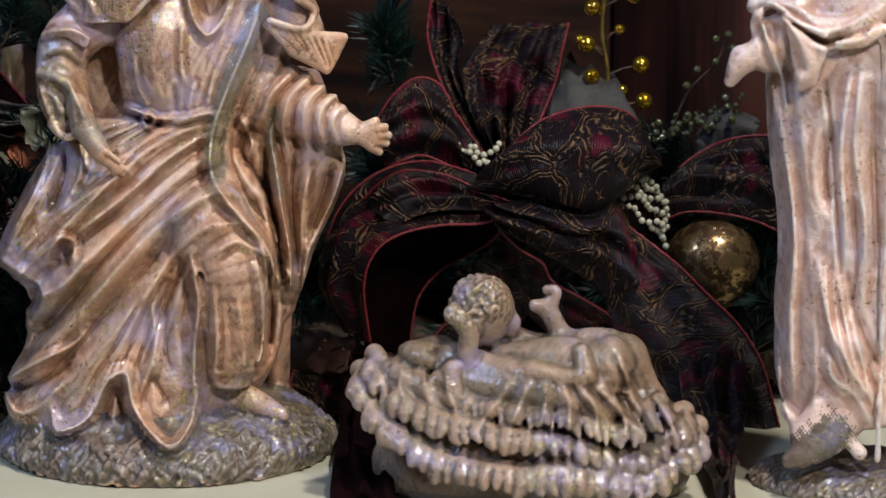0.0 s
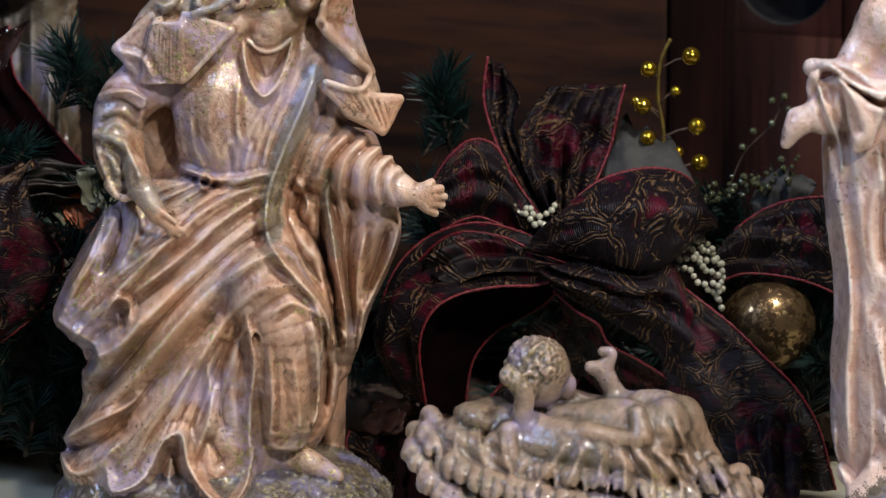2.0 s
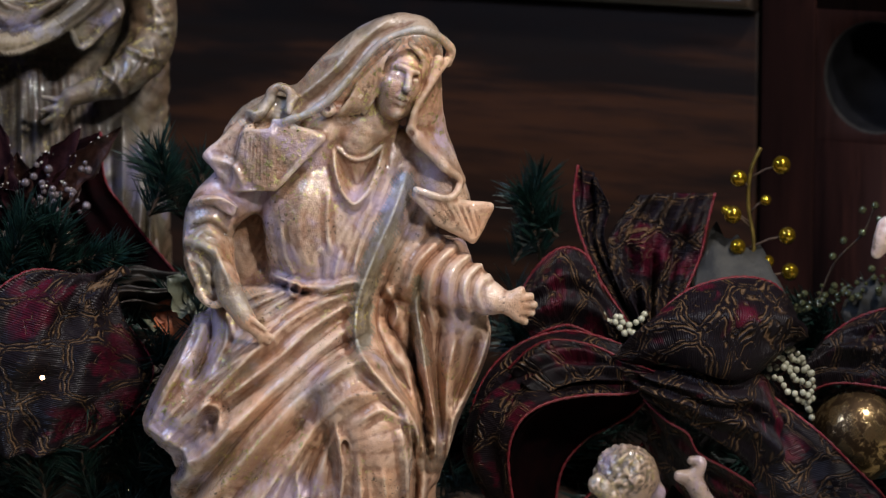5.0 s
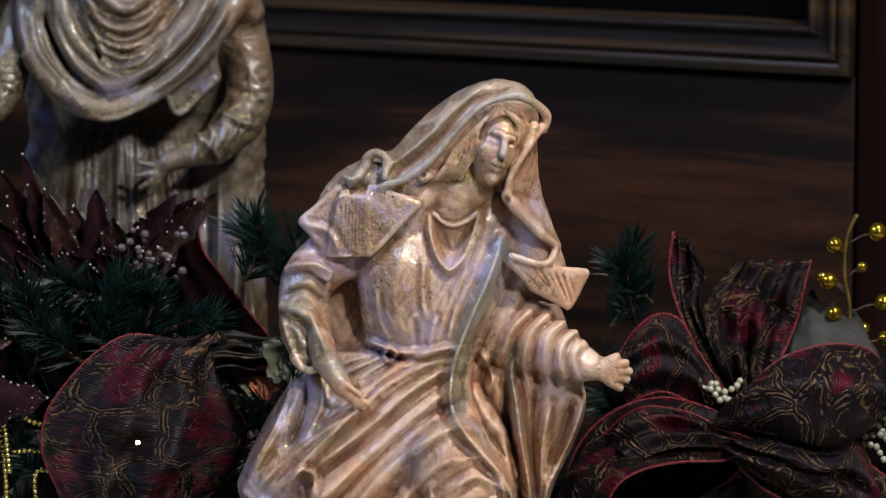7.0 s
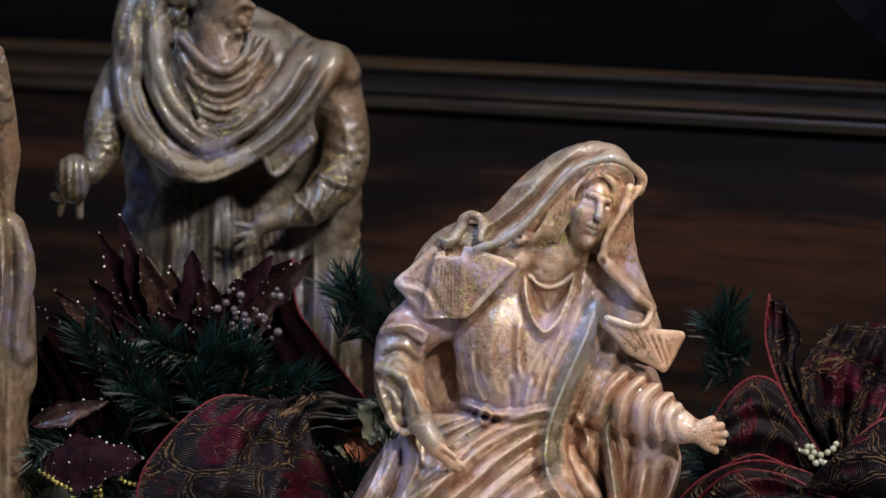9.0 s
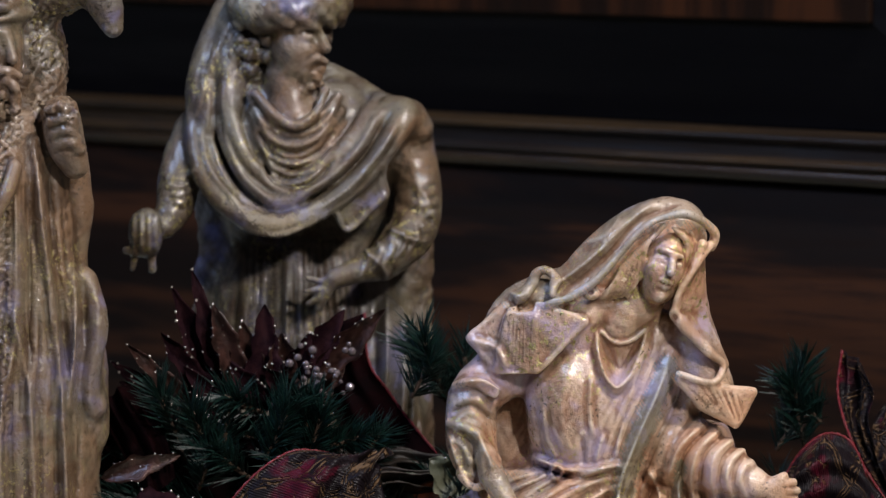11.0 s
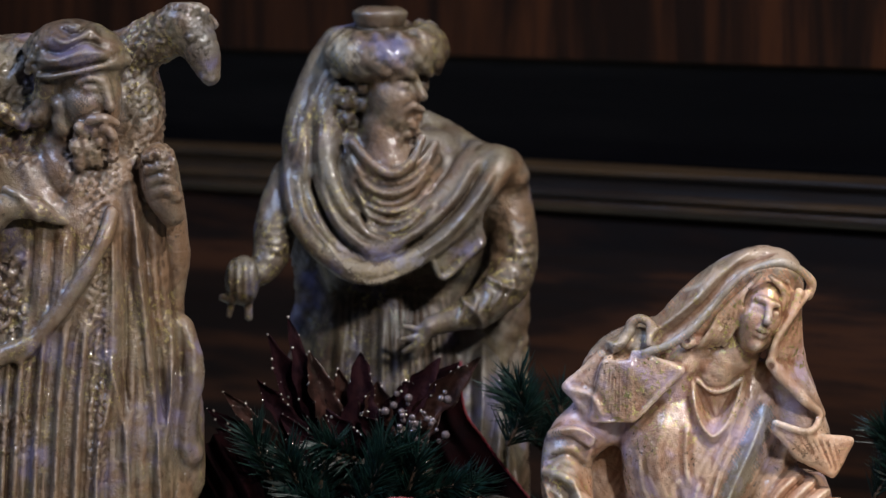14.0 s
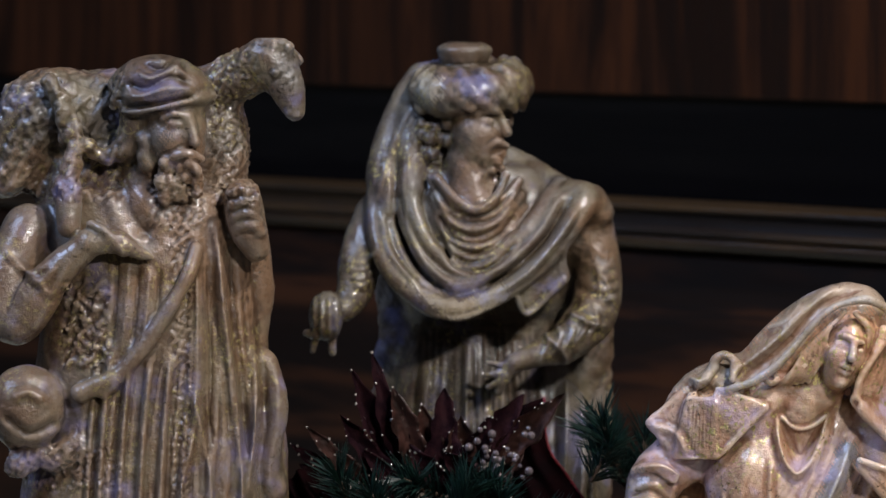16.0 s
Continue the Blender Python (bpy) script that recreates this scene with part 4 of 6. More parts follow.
F([(1360, 160), (1384, 300), (1396, 420), (1392, 560), (1400, 700)], 9, 9)
for q in range(4):
    F([(1452 + 12 * q, 470 + 10 * q), (1466 + 14 * q, 580), (1500 + 14 * q, 680 + 10 * q)], 5, 9)
    F([(1340 + 14 * q, 10 + 8 * q), (1400 + 12 * q, 50 + 8 * q), (1470 + 10 * q, 62 + 6 * q), (1540, 20 + 8 * q)], 4, 6)
F([(1455, 230), (1450, 300), (1458, 360)], 10, -16)
F([(1372, 640), (1376, 690), (1392, 730)], 8, 8)
c.limb([(1556, 60, 132, 5), (1556, 500, 138, 5), (1552, 800, 140, 5)], 3)
c.press()
c.bake("standing_man_figurine", M_PALE, "pale pink pearl resin figurine of a standing robed man", paints=[(c.mound(1530, 846, (212, 176, 50)), M_STONE), (c.near([(1396, 804), (1430, 786), (1470, 758)], 34), M_STONE)])

# ---- bowing king with a jar ----
c = Clay(B_KING, 530, 1120, -230, 260, 40, h=3.0)
c.loft([(290, 730, 950, -10, 78), (400, 684, 1040, -10, 92), (500, 694, 1010, -34, 80), (580, 716, 990, -66, 64), (660, 700, 1010, -62, 74), (800, 670, 1050, -50, 92), (1000, 640, 1075, -25, 120), (1300, 620, 1090, 0, 160), (1428, 630, 1080, 0, 165)])
c.loft([(390, 672, 1070, -70, 44), (600, 664, 1084, -85, 40), (900, 645, 1084, -80, 55), (1428, 640, 1080, -40, 100)], 10)
c.limb([(1010, 700, -10, 26), (1016, 800, 10, 30), (1004, 1000, 30, 34), (1000, 1300, 40, 36)], 18)
F = c.fold
for q in range(7):
    F([(1040 + 9 * q, 640 + 12 * q), (1038 + 9 * q, 800), (1032 + 9 * q, 1100)], 5, 8 if q % 2 else -8)
for q in range(8):
    x = 700 + 42 * q + 7 * (q % 3)
    F([(x, 585 + 4 * (q % 3)), (x + 4 * (q % 2) - 6, 720), (x - 10 + 5 * (q % 3), 900), (x - 12, 1200)], 8 + 2 * (q % 3), 14 if q % 2 else -12)
for q in range(12):
    F([(742 + 18 * q, 575), (738 + 19 * q, 640), (730 + 21 * q, 740)], 4, 7 if q % 2 else -7)
F([(770, 572), (850, 577), (930, 586)], 6, 8)
F([(1022, 640), (1026, 760), (1002, 900)], 10, -16)
c.press()
# veil from the turban to the breast
c.limb([(746, 136, -36, 32), (724, 172, -28, 34), (706, 222, -18, 38), (690, 290, 6, 42), (692, 370, 30, 38)], 22)
c.limb([(744, 176, 0, 26), (724, 250, 22, 30), (722, 330, 46, 30)], 14)
c.ball((838, 400, 40), (96, 62, 90), 22)
for q in range(4):
    c.limb([(764 + 4 * q, 318 + 26 * q, 66, 10), (790 + 2 * q, 362 + 26 * q, 92, 12), (838, 382 + 27 * q, 104, 12), (886 - 2 * q, 362 + 24 * q, 94, 12), (914 + 2 * q, 322 + 24 * q, 70, 10)], 8)
# the shawl: broad folds hung from one shoulder to the other
outer = [(676, 300, 6, 17), (664, 380, 40, 18), (684, 460, 84, 20), (730, 520, 120, 20), (792, 548, 136, 19), (850, 536, 134, 19), (905, 504, 122, 20), (958, 458, 104, 22), (1000, 402, 84, 24), (1030, 360, 50, 26)]
inner = [(722, 270, 30, 14), (726, 350, 62, 14), (752, 424, 90, 14), (796, 474, 106, 14), (830, 486, 110, 13), (868, 466, 106, 13), (915, 424, 92, 14), (950, 384, 70, 16), (972, 350, 46, 18), (990, 334, 20, 20)]
for q, t in enumerate((0.0, 0.3, 0.62, 1.0)):
    c.limb([tuple((1 - t) * a + t * b + (0, 0, (6, -12, 4, 6)[q], (0, 3, 0, 0)[q])[i] for i, (a, b) in enumerate(zip(o, n))) for o, n in zip(outer, inner)], 9, 5)
c.sheet((900, 508, 118), (932, 548, 112), (986, 450, 104), (994, 492, 96), 9, 6)
c.limb([(664, 400, 62, 6), (694, 486, 108, 7), (742, 540, 140, 7), (796, 564, 154, 7), (852, 550, 152, 7), (904, 520, 136, 6), (930, 556, 122, 6), (992, 496, 108, 6)], 4)
F([(700, 330), (706, 400), (738, 470), (790, 520)], 7, -12)
F([(676, 380), (694, 450), (738, 506)], 5, 8)
F([(850, 512), (910, 474), (962, 420), (996, 360)], 7, -12)
F([(880, 520), (930, 486), (980, 430), (1016, 372)], 5, 9)
F([(690, 200), (672, 260), (660, 330)], 7, 9)
F([(726, 200), (702, 270), (700, 330)], 6, -10)
F([(716, 180), (684, 250), (676, 320)], 5, 7)
for q in range(5):
    F([(770 + 4 * q, 338 + 24 * q), (800, 374 + 24 * q), (838, 386 + 24 * q), (876, 372 + 24 * q), (906, 338 + 24 * q)], 4, 5 if q % 2 else -6)
c.press(20)
c.limb([(896, 280, -25, 26), (950, 310, -16, 28), (1000, 342, 0, 30), (1032, 362, 16, 42)], 18)
c.limb([(1000, 352, 40, 26), (1028, 348, 44, 26), (1056, 372, 30, 26)], 10)
c.limb([(1034, 392, -6, 48), (1054, 470, 10, 42), (1048, 546, 46, 42), (1000, 600, 84, 36), (950, 624, 104, 23)], 14)
c.limb([(1000, 530, 80, 20), (962, 566, 90, 22), (930, 590, 80, 16)], 8, cut=True)
c.limb([(935, 630, 108, 20), (905, 640, 116, 17)], 8)
for fx, fy in ((862, 640), (858, 662), (862, 682), (880, 690)):
    c.limb([(908, 640, 116, 11), (890, (640 + fy) / 2 + 4, 120, 8), (fx, fy, 118, 6)], 5)
c.limb([(665, 380, 0, 40), (640, 450, 30, 40), (628, 510, 60, 32), (610, 545, 80, 24)], 16)
c.ball((580, 558, 90), (32, 32, 44), 6)
c.limb([(560, 600, 90, 7), (556, 620, 90, 6)], 5)
c.limb([(590, 600, 90, 8), (590, 622, 90, 7)], 5)
c.limb([(545, 588, 90, 7), (560, 592, 100, 9)], 5)
c.ball((842, 238, 48), (46, 52, 64), 8, 10)
c.ball((852, 268, 60), (34, 34, 34), 12)
c.limb([(878, 206, 74, 7), (888, 224, 78, 8), (895, 238, 78, 9)], 12)
c.limb([(842, 208, 94, 5), (862, 202, 92, 6), (880, 204, 82, 5)], 9)
c.ball((860, 220, 92), (12, 6, 6), 6)
c.ball((852, 244, 88), (18, 12, 15), 12)
c.limb([(856, 266, 90, 7), (876, 257, 90, 7), (893, 262, 80, 7)], 6)
c.limb([(888, 190, 20, 16), (892, 216, 30, 12)], 8)
rng = random.Random(4)
for q in range(16):
    c.ball((840 + 14 * (q % 4) + rng.uniform(-5, 5), 274 + 9 * (q // 4) + rng.uniform(-4, 4), 80 + rng.uniform(-8, 4)), (rng.uniform(7, 12), 10, rng.uniform(8, 12)), 4, rng.uniform(-40, 40))
for q in range(14):
    c.ball((748 + 13 * (q % 4) + rng.uniform(-5, 5), 200 + 22 * (q // 4) + rng.uniform(-6, 6), 44 + rng.uniform(-6, 12)), (rng.uniform(11, 17), 15, rng.uniform(10, 15)), 4, rng.uniform(-40, 40))
ring = [(829 + 72 * math.cos(t), 152 + 22 * math.sin(t) - 4 * math.cos(t), 10 + 68 * math.sin(t), 37 + 4 * math.sin(3 * t + 1)) for t in np.linspace(0, 2 * math.pi, 15)]
c.limb(ring, 6, 2)
for q in range(13):
    t = 2 * math.pi * q / 13
    a, b = 829 + 100 * math.cos(t), 829 + 52 * math.cos(t + 0.5)
    c.limb([(b, 124 + 14 * math.sin(t + 0.5), 10 + 48 * math.sin(t + 0.5), 7), (829 + 78 * math.cos(t + 0.3), 116 + 20 * math.sin(t), 10 + 74 * math.sin(t + 0.3), 8), (a, 152 + 22 * math.sin(t) + rng.uniform(-8, 8), 10 + 100 * math.sin(t), rng.uniform(5, 10)), (829 + 92 * math.cos(t - 0.4), 182 + 20 * math.sin(t), 10 + 94 * math.sin(t - 0.4), 6)], 10, 3)
c.limb([(826, 286, 46, 40), (838, 352, 62, 40)], 10)
c.limb([(780, 250, -14, 36), (778, 300, -6, 42), (790, 350, 10, 40)], 14)
c.limb([(772, 318, 84, 8), (800, 352, 104, 8), (840, 376, 116, 8), (876, 350, 108, 8), (892, 312, 92, 8)], 6)
c.ball((827, 140, 10), (82, 72, 30), 10)
c.loft([(74, 780, 858, 10, 40), (84, 770, 868, 10, 48), (96, 772, 866, 10, 47), (120, 784, 852, 10, 38)], 5)
for q in range(5):
    F([(1040 + 4 * q, 430 + 18 * q), (1062, 450 + 20 * q), (1090, 440 + 20 * q)], 4.5, 6)
    F([(950 + 22 * q, 640 - 12 * q), (965 + 22 * q, 608 - 10 * q), (960 + 22 * q, 580 - 8 * q)], 4, 5)
F([(1000, 450), (1050, 470), (1075, 510)], 8, 9)
F([(1010, 500), (1050, 520), (1080, 540)], 7, -8)
F([(1000, 550), (1040, 570), (1070, 575)], 7, 8)
F([(960, 590), (990, 620), (1000, 640)], 7, 7)
for q in range(4):
    F([(610 + 8 * q, 500 + 14 * q - 40), (640, 505 + 14 * q - 40), (665, 490 + 14 * q - 40)], 5, 6)
    F([(560 + 13 * q, 525), (558 + 14 * q, 560), (562 + 12 * q, 595)], 4, 4)
F([(722, 150), (694, 250), (668, 350)], 7, 10)
F([(738, 190), (706, 290), (690, 390)], 7, -9)
F([(705, 170), (678, 260), (662, 340)], 6, -7)
c.press(30)
c.rough(715, 790, 195, 290, 7, 1.0)
c.rough(840, 905, 262, 318, 6.5, 0.9)
c.rough(715, 940, 90, 205, 16, 0.7)
c.rough(530, 1120, 1330, 1460, 10, 2.5)
c.bake("king_figurine", M_KING, "olive-brown pearl resin figurine of a bowing turbaned king", paints=[
    (c.near([(745, 500), (790, 545), (840, 545), (880, 520)], 16), M_GILT), (c.near([(770, 350), (800, 372), (830, 368)], 9), M_GILT), (c.near([(735, 140), (760, 165)], 24), M_GILT),
    (c.near([(850, 216), (858, 262), (838, 340)], 36), M_HERD), (c.near([(1040, 380), (1066, 430)], 30), M_HERD), (c.near([(800, 380), (850, 410), (890, 380)], 30), M_HERD)])

# ---- shepherd carrying a lamb ----
c = Clay(B_HERD, -90, 560, -230, 260, 60, h=3.5)
c.loft([(330, 90, 420, -5, 95), (420, 70, 443, 0, 105), (550, 80, 452, 5, 115), (700, 60, 466, 5, 125), (850, 40, 490, 5, 135), (1000, 30, 497, 5, 140), (1300, 20, 500, 0, 150), (1514, 20, 500, 0, 155)])
c.limb([(430, 380, 0, 42), (460, 500, 0, 28), (450, 620, -10, 28), (474, 760, -5, 34), (482, 900, 0, 30)], 20)
c.limb([(470, 640, 20, 24), (490, 710, 40, 22), (470, 820, 40, 24), (488, 860, 30, 20)], 14)
F = c.fold
for q in range(9):
    x = 165 + 17 * q
    F([(x + 20, 620 + 6 * (q % 3)), (x + 8, 760), (x, 900), (x - 14, 1200)], 5.5, 8 if q % 2 else -7)
for q in range(5):
    x = 215 + 18 * q
    F([(x, 460 + 5 * q), (x - 4, 540), (x - 12, 610)], 5, 7 if q % 2 else -7)
F([(350, 420), (350, 600), (345, 760), (320, 900), (330, 1200)], 9, 12)
F([(385, 400), (400, 560), (420, 700), (430, 900), (440, 1200)], 8, 13)
F([(410, 440), (412, 560), (425, 680), (440, 800)], 8, -10)
F([(440, 460), (450, 560), (455, 700), (440, 860)], 9, 13)
F([(370, 480), (375, 620), (370, 760), (360, 860)], 8, -8)
F([(345, 700), (365, 790), (375, 880), (380, 1100)], 8, 11)
F([(470, 640), (475, 730), (460, 830), (475, 900)], 9, -12)
F([(460, 480), (480, 540), (475, 600)], 8, 9)
for q in range(20):
    x = 150 + 9 * q
    F([(x + 20, 640 + 5 * (q % 3)), (x + 8, 760), (x, 900), (x - 14, 1200)], 3.2, 5 if q % 2 else -4)
for q in range(7):
    x = 348 + 16 * q
    F([(x, 420 + 6 * q), (x + 3 * q, 600), (x + 5 * q, 760), (x + 4 * q - 10, 900), (x, 1200)], 5, 3 if q % 2 else -3)
for q in range(3):
    F([(345, 545 + 70 * q), (390, 535 + 70 * q), (440, 515 + 70 * q)], 1.8, 1.8)
F([(230, 330), (240, 380), (270, 420)], 14, -12)
c.press(20)
c.limb([(60, 400, 30, 46), (20, 500, 60, 50), (40, 560, 80, 46), (110, 480, 110, 32), (170, 430, 120, 24)], 16)
c.limb([(165, 432, 122, 22), (215, 430, 126, 20), (250, 448, 124, 12), (272, 456, 120, 6)], 8)
for q in range(4):
    c.limb([(170 + 10 * q, 400 + 8 * q, 128, 8), (195 + 8 * q, 414 + 9 * q, 140, 8), (200 + 8 * q, 432 + 6 * q, 132, 8)], 5)
c.limb([(130, 340, 90, 26), (130, 400, 104, 22)], 10)
c.limb([(430, 350, 60, 34), (440, 400, 80, 34), (455, 440, 80, 24)], 12)
for q in range(4):
    c.limb([(408 + 6 * q, 345 + 20 * q, 100, 10), (432 + 5 * q, 340 + 20 * q, 112, 10), (450 + 4 * q, 352 + 20 * q, 104, 10)], 6)
c.ball((310, 240, 62), (54, 54, 70), 8, 5)
c.ball((350, 238, 58), (18, 36, 52), 12)
c.limb([(337, 214, 104, 7), (345, 238, 110, 8), (349, 257, 114, 10)], 12)
c.limb([(292, 216, 110, 5), (312, 209, 114, 6), (332, 212, 110, 5)], 9)
c.ball((312, 226, 113), (13, 6, 6), 6)
c.ball((302, 252, 102), (20, 14, 16), 12)
c.limb([(304, 286, 106, 9), (334, 277, 117, 9), (358, 285, 104, 8)], 6)
c.ball((336, 293, 118), (13, 9, 4), 4, cut=True)
c.ball((292, 160, 40), (88, 82, 62), 12, -6)
rng = random.Random(6)
for q in range(5):
    j = [rng.uniform(-6, 6) for _ in range(4)]
    c.limb([(210 + 9 * q, 184 - 12 * q + j[0], 64, 7), (250 + 6 * q, 200 - 20 * q + j[1], 108 - 6 * q, 6 + q % 3 * 2), (325 - 4 * q, 188 - 15 * q + j[2], 116 - 6 * q, 7), (378 - 10 * q, 176 - 8 * q + j[3], 70, 7)], 8)
c.limb([(250, 190, 60, 30), (240, 250, 60, 26), (190, 275, 66, 14), (130, 240, 60, 16)], 12)
for q in range(26):
    c.ball((290 + 14 * (q % 5) + rng.uniform(-8, 8), 292 + 13 * (q // 5) + rng.uniform(-6, 6), 108 - 2 * (q // 5) + rng.uniform(-6, 6)), (rng.uniform(8, 13), 12, rng.uniform(10, 16)), 4, rng.uniform(-30, 30))
for q in range(4):
    c.ball((262 + 5 * (q % 2), 250 + 14 * q, 84), (15, 16, 14), 7)
c.limb([(270, 310, 20, 56), (240, 390, 40, 46)], 18)
c.limb([(216, 296, 90, 18), (222, 340, 96, 20), (236, 376, 104, 10)], 10, cut=True)
c.loft([(190, 60, 400, -45, 60), (260, 40, 420, -40, 70), (360, 70, 430, -25, 85)], 20)
c.limb([(20, 300, -10, 44), (70, 190, -20, 66), (160, 190, -40, 74), (260, 170, -50, 60), (370, 170, -45, 52), (395, 260, -20, 50), (395, 340, 0, 36)], 20)
c.limb([(380, 150, -30, 44), (450, 120, 0, 44), (490, 115, 10, 40)], 14)
c.limb([(478, 105, 20, 43), (508, 150, 30, 33), (524, 196, 36, 18)], 10)
c.limb([(455, 85, 30, 13), (480, 76, 40, 15), (510, 86, 40, 13)], 7)
c.ball((488, 132, 62), (8, 7, 6), 4)
c.limb([(512, 200, 50, 4), (528, 206, 52, 4)], 4)
c.limb([(470, 78, 20, 12), (440, 100, 30, 13), (430, 120, 32, 8)], 7)
c.limb([(520, 92, 5, 10), (532, 105, 8, 8)], 6)
c.limb([(100, 150, 50, 18), (140, 250, 66, 16), (130, 330, 90, 18)], 9)
c.rough(262, 370, 290, 390, 6.5, 1.6, 60)
c.rough(-90, 230, 110, 350, 24, 3.4)
c.rough(-90, 230, 110, 350, 9.0, 1.4)
c.rough(375, 465, 70, 360, 9.0, 1.9)
c.rough(375, 530, 60, 360, 5.5, 1.0)
c.rough(110, 205, 470, 640, 13, 3.6, 40)
c.rough(110, 205, 470, 640, 6.5, 1.3, 40)
c.rough(300, 345, 380, 900, 8.0, 1.9, 40)
c.ball((55, 715, 100), (68, 62, 76), 10)
c.limb([(150, 690, 118, 17), (200, 670, 124, 16)], 8)
c.limb([(190, 690, 122, 12), (260, 610, 124, 13), (330, 500, 118, 13), (350, 440, 100, 12)], 8)
for q in range(9):
    c.ball((40 + 20 * q, 815 - 8 * (q % 3) - 3 * q, 110 - 2 * q), (22, 20, 24), 10)
c.rough(10, 230, 760, 850, 8, 1.8, 40)
for q in range(6):
    F([(204 + 14 * q, 190 - 18 * q), (236 + 14 * q, 196 - 16 * q), (290 + 8 * q, 190 - 22 * q), (345 - 4 * q, 178 - 12 * q)], 4.5 + q % 3, 7 if q % 2 else -8)
F([(30, 700), (60, 690), (90, 705)], 8, 8)
F([(20, 730), (60, 760), (110, 740)], 7, -6)
for q in range(3):
    F([(20 + 30 * q, 440 + 30 * q), (60 + 20 * q, 480 + 20 * q), (90 + 20 * q, 470)], 6, 6)
c.press(30)
c.bake("shepherd_figurine", M_HERD, "brown pearl resin figurine of a bearded shepherd carrying a lamb", paints=[
    (c.near([(0, 220), (60, 190), (160, 190), (230, 240)], 70), M_KING), (c.near([(230, 150), (300, 130), (360, 150)], 44), M_KING), (c.near([(400, 240), (420, 140), (490, 110), (522, 190)], 40), M_KING)])


# ---- ribbons and bows ----
def ribbon(board, name, a, b, parent, bulge=0.0, wrinkle=1.2, pleats=5.0, cords=(True, True), material=None, label="", n=11, across=22, seed=0.0):
    """A strip of wired ribbon between two edges, a little puffed and creased, with a red cord on its edges."""
    A = smooth_line([tuple(board.spot(*p)) for p in a], n)
    Bm = smooth_line([tuple(board.spot(*p)) for p in b], n)
    L = len(A)
    s = np.linspace(0, 1, across + 1)[None, :, None]
    P = A[:, None, :] * (1 - s) + Bm[:, None, :] * s
    du, dv = np.gradient(P, axis=0), np.gradient(P, axis=1)
    N = np.cross(du, dv)
    N /= np.linalg.norm(N, axis=2)[:, :, None] + 1e-12
    toward = np.array((0, 0, 0.386)) - P
    flip = np.sign((N * toward).sum(2).mean())
    N *= flip if flip else 1
    run = np.concatenate([[0], np.cumsum(np.linalg.norm(np.diff(A + Bm, axis=0) / 2, axis=1))])
    wide = np.linalg.norm(Bm - A, axis=1)
    sv = s[:, :, 0]
    arch = np.sin(math.pi * sv)
    puff = bulge * 0.00024 * arch
    q = run[:, None] / 0.01
    crease = 1.35 * wrinkle * 0.001 * arch ** 0.6 * (np.sin(pleats * sv * 3.1 + 0.5 * np.sin(q * 0.9 + seed) + seed) + 0.6 * np.sin(q * 1.1 + sv * 4 + seed * 2) + 0.35 * np.sin(q * 2.7 - sv * 9 + seed))
    bend = sv + 0.09 * np.sin(q * 0.55 + seed * 3) + 0.04 * np.sin(q * 1.7 + seed)
    sharp = (1 - np.abs(np.sin(pleats * 1.9 * bend + seed))) ** 1.6 + 0.6 * (1 - np.abs(np.sin(pleats * 3.4 * bend + q * 0.35 + seed * 5))) ** 2
    crease = crease + 1.3 * wrinkle * 0.001 * arch ** 0.5 * (sharp - 0.5) * (0.65 + 0.35 * np.sin(q * 0.8 + seed * 2 + 3 * sv))
    front = P + N * (puff + crease)[:, :, None]
    back = front - N * 0.0005
    w = across + 1
    verts = list(front.reshape(-1, 3)) + list(back.reshape(-1, 3))
    faces, off = [], L * w
    for i in range(L - 1):
        for j in range(across):
            f = (i * w + j, (i + 1) * w + j, (i + 1) * w + j + 1, i * w + j + 1)
            faces.append(f)
            faces.append(tuple(off + q2 for q2 in f[::-1]))
        for j in (0, across):
            f = (i * w + j, (i + 1) * w + j, off + (i + 1) * w + j, off + i * w + j)
            faces.append(f)
    for i in (0, L - 1):
        for j in range(across):
            faces.append((i * w + j, i * w + j + 1, off + i * w + j + 1, off + i * w + j))
    ob = mesh_ob(name, verts, faces, material or M_BROCADE, True, parent, label)
    uv = ob.data.uv_layers.new(name="UVMap")
    vi = np.zeros(len(ob.data.loops), np.int32)
    ob.data.loops.foreach_get("vertex_index", vi)
    vi = vi % off
    U = np.column_stack([run[vi // w] + seed * 0.13, (vi % w) / across * wide.mean() + seed * 0.07])
    uv.data.foreach_set("uv", U.ravel())
    for on, line in zip(cords, (front[:, 0], front[:, -1])):
        if on:
            v, f = tube_data(line, [0.00062 * (1 + 0.3 * math.sin(i * 2.3)) for i in range(L)], 6)
            mesh_ob("wired_edge", v, f, M_CORD, True, ob, "crimson wired ribbon edge")
    return ob


R = ribbon
bow = empty("bow", "dark brocade Christmas bow with crimson wired edges", "bow", "bows", B_BOW.m)
def keep(ob, parent):
    ob.parent = parent
    ob.matrix_parent_inverse = parent.matrix_world.inverted()
def on_bow(*args, **kw):
    kw.setdefault("label", "")
    ob = R(B_BOW, args[0], args[1], args[2], None, **kw)
    keep(ob, bow)
    return ob


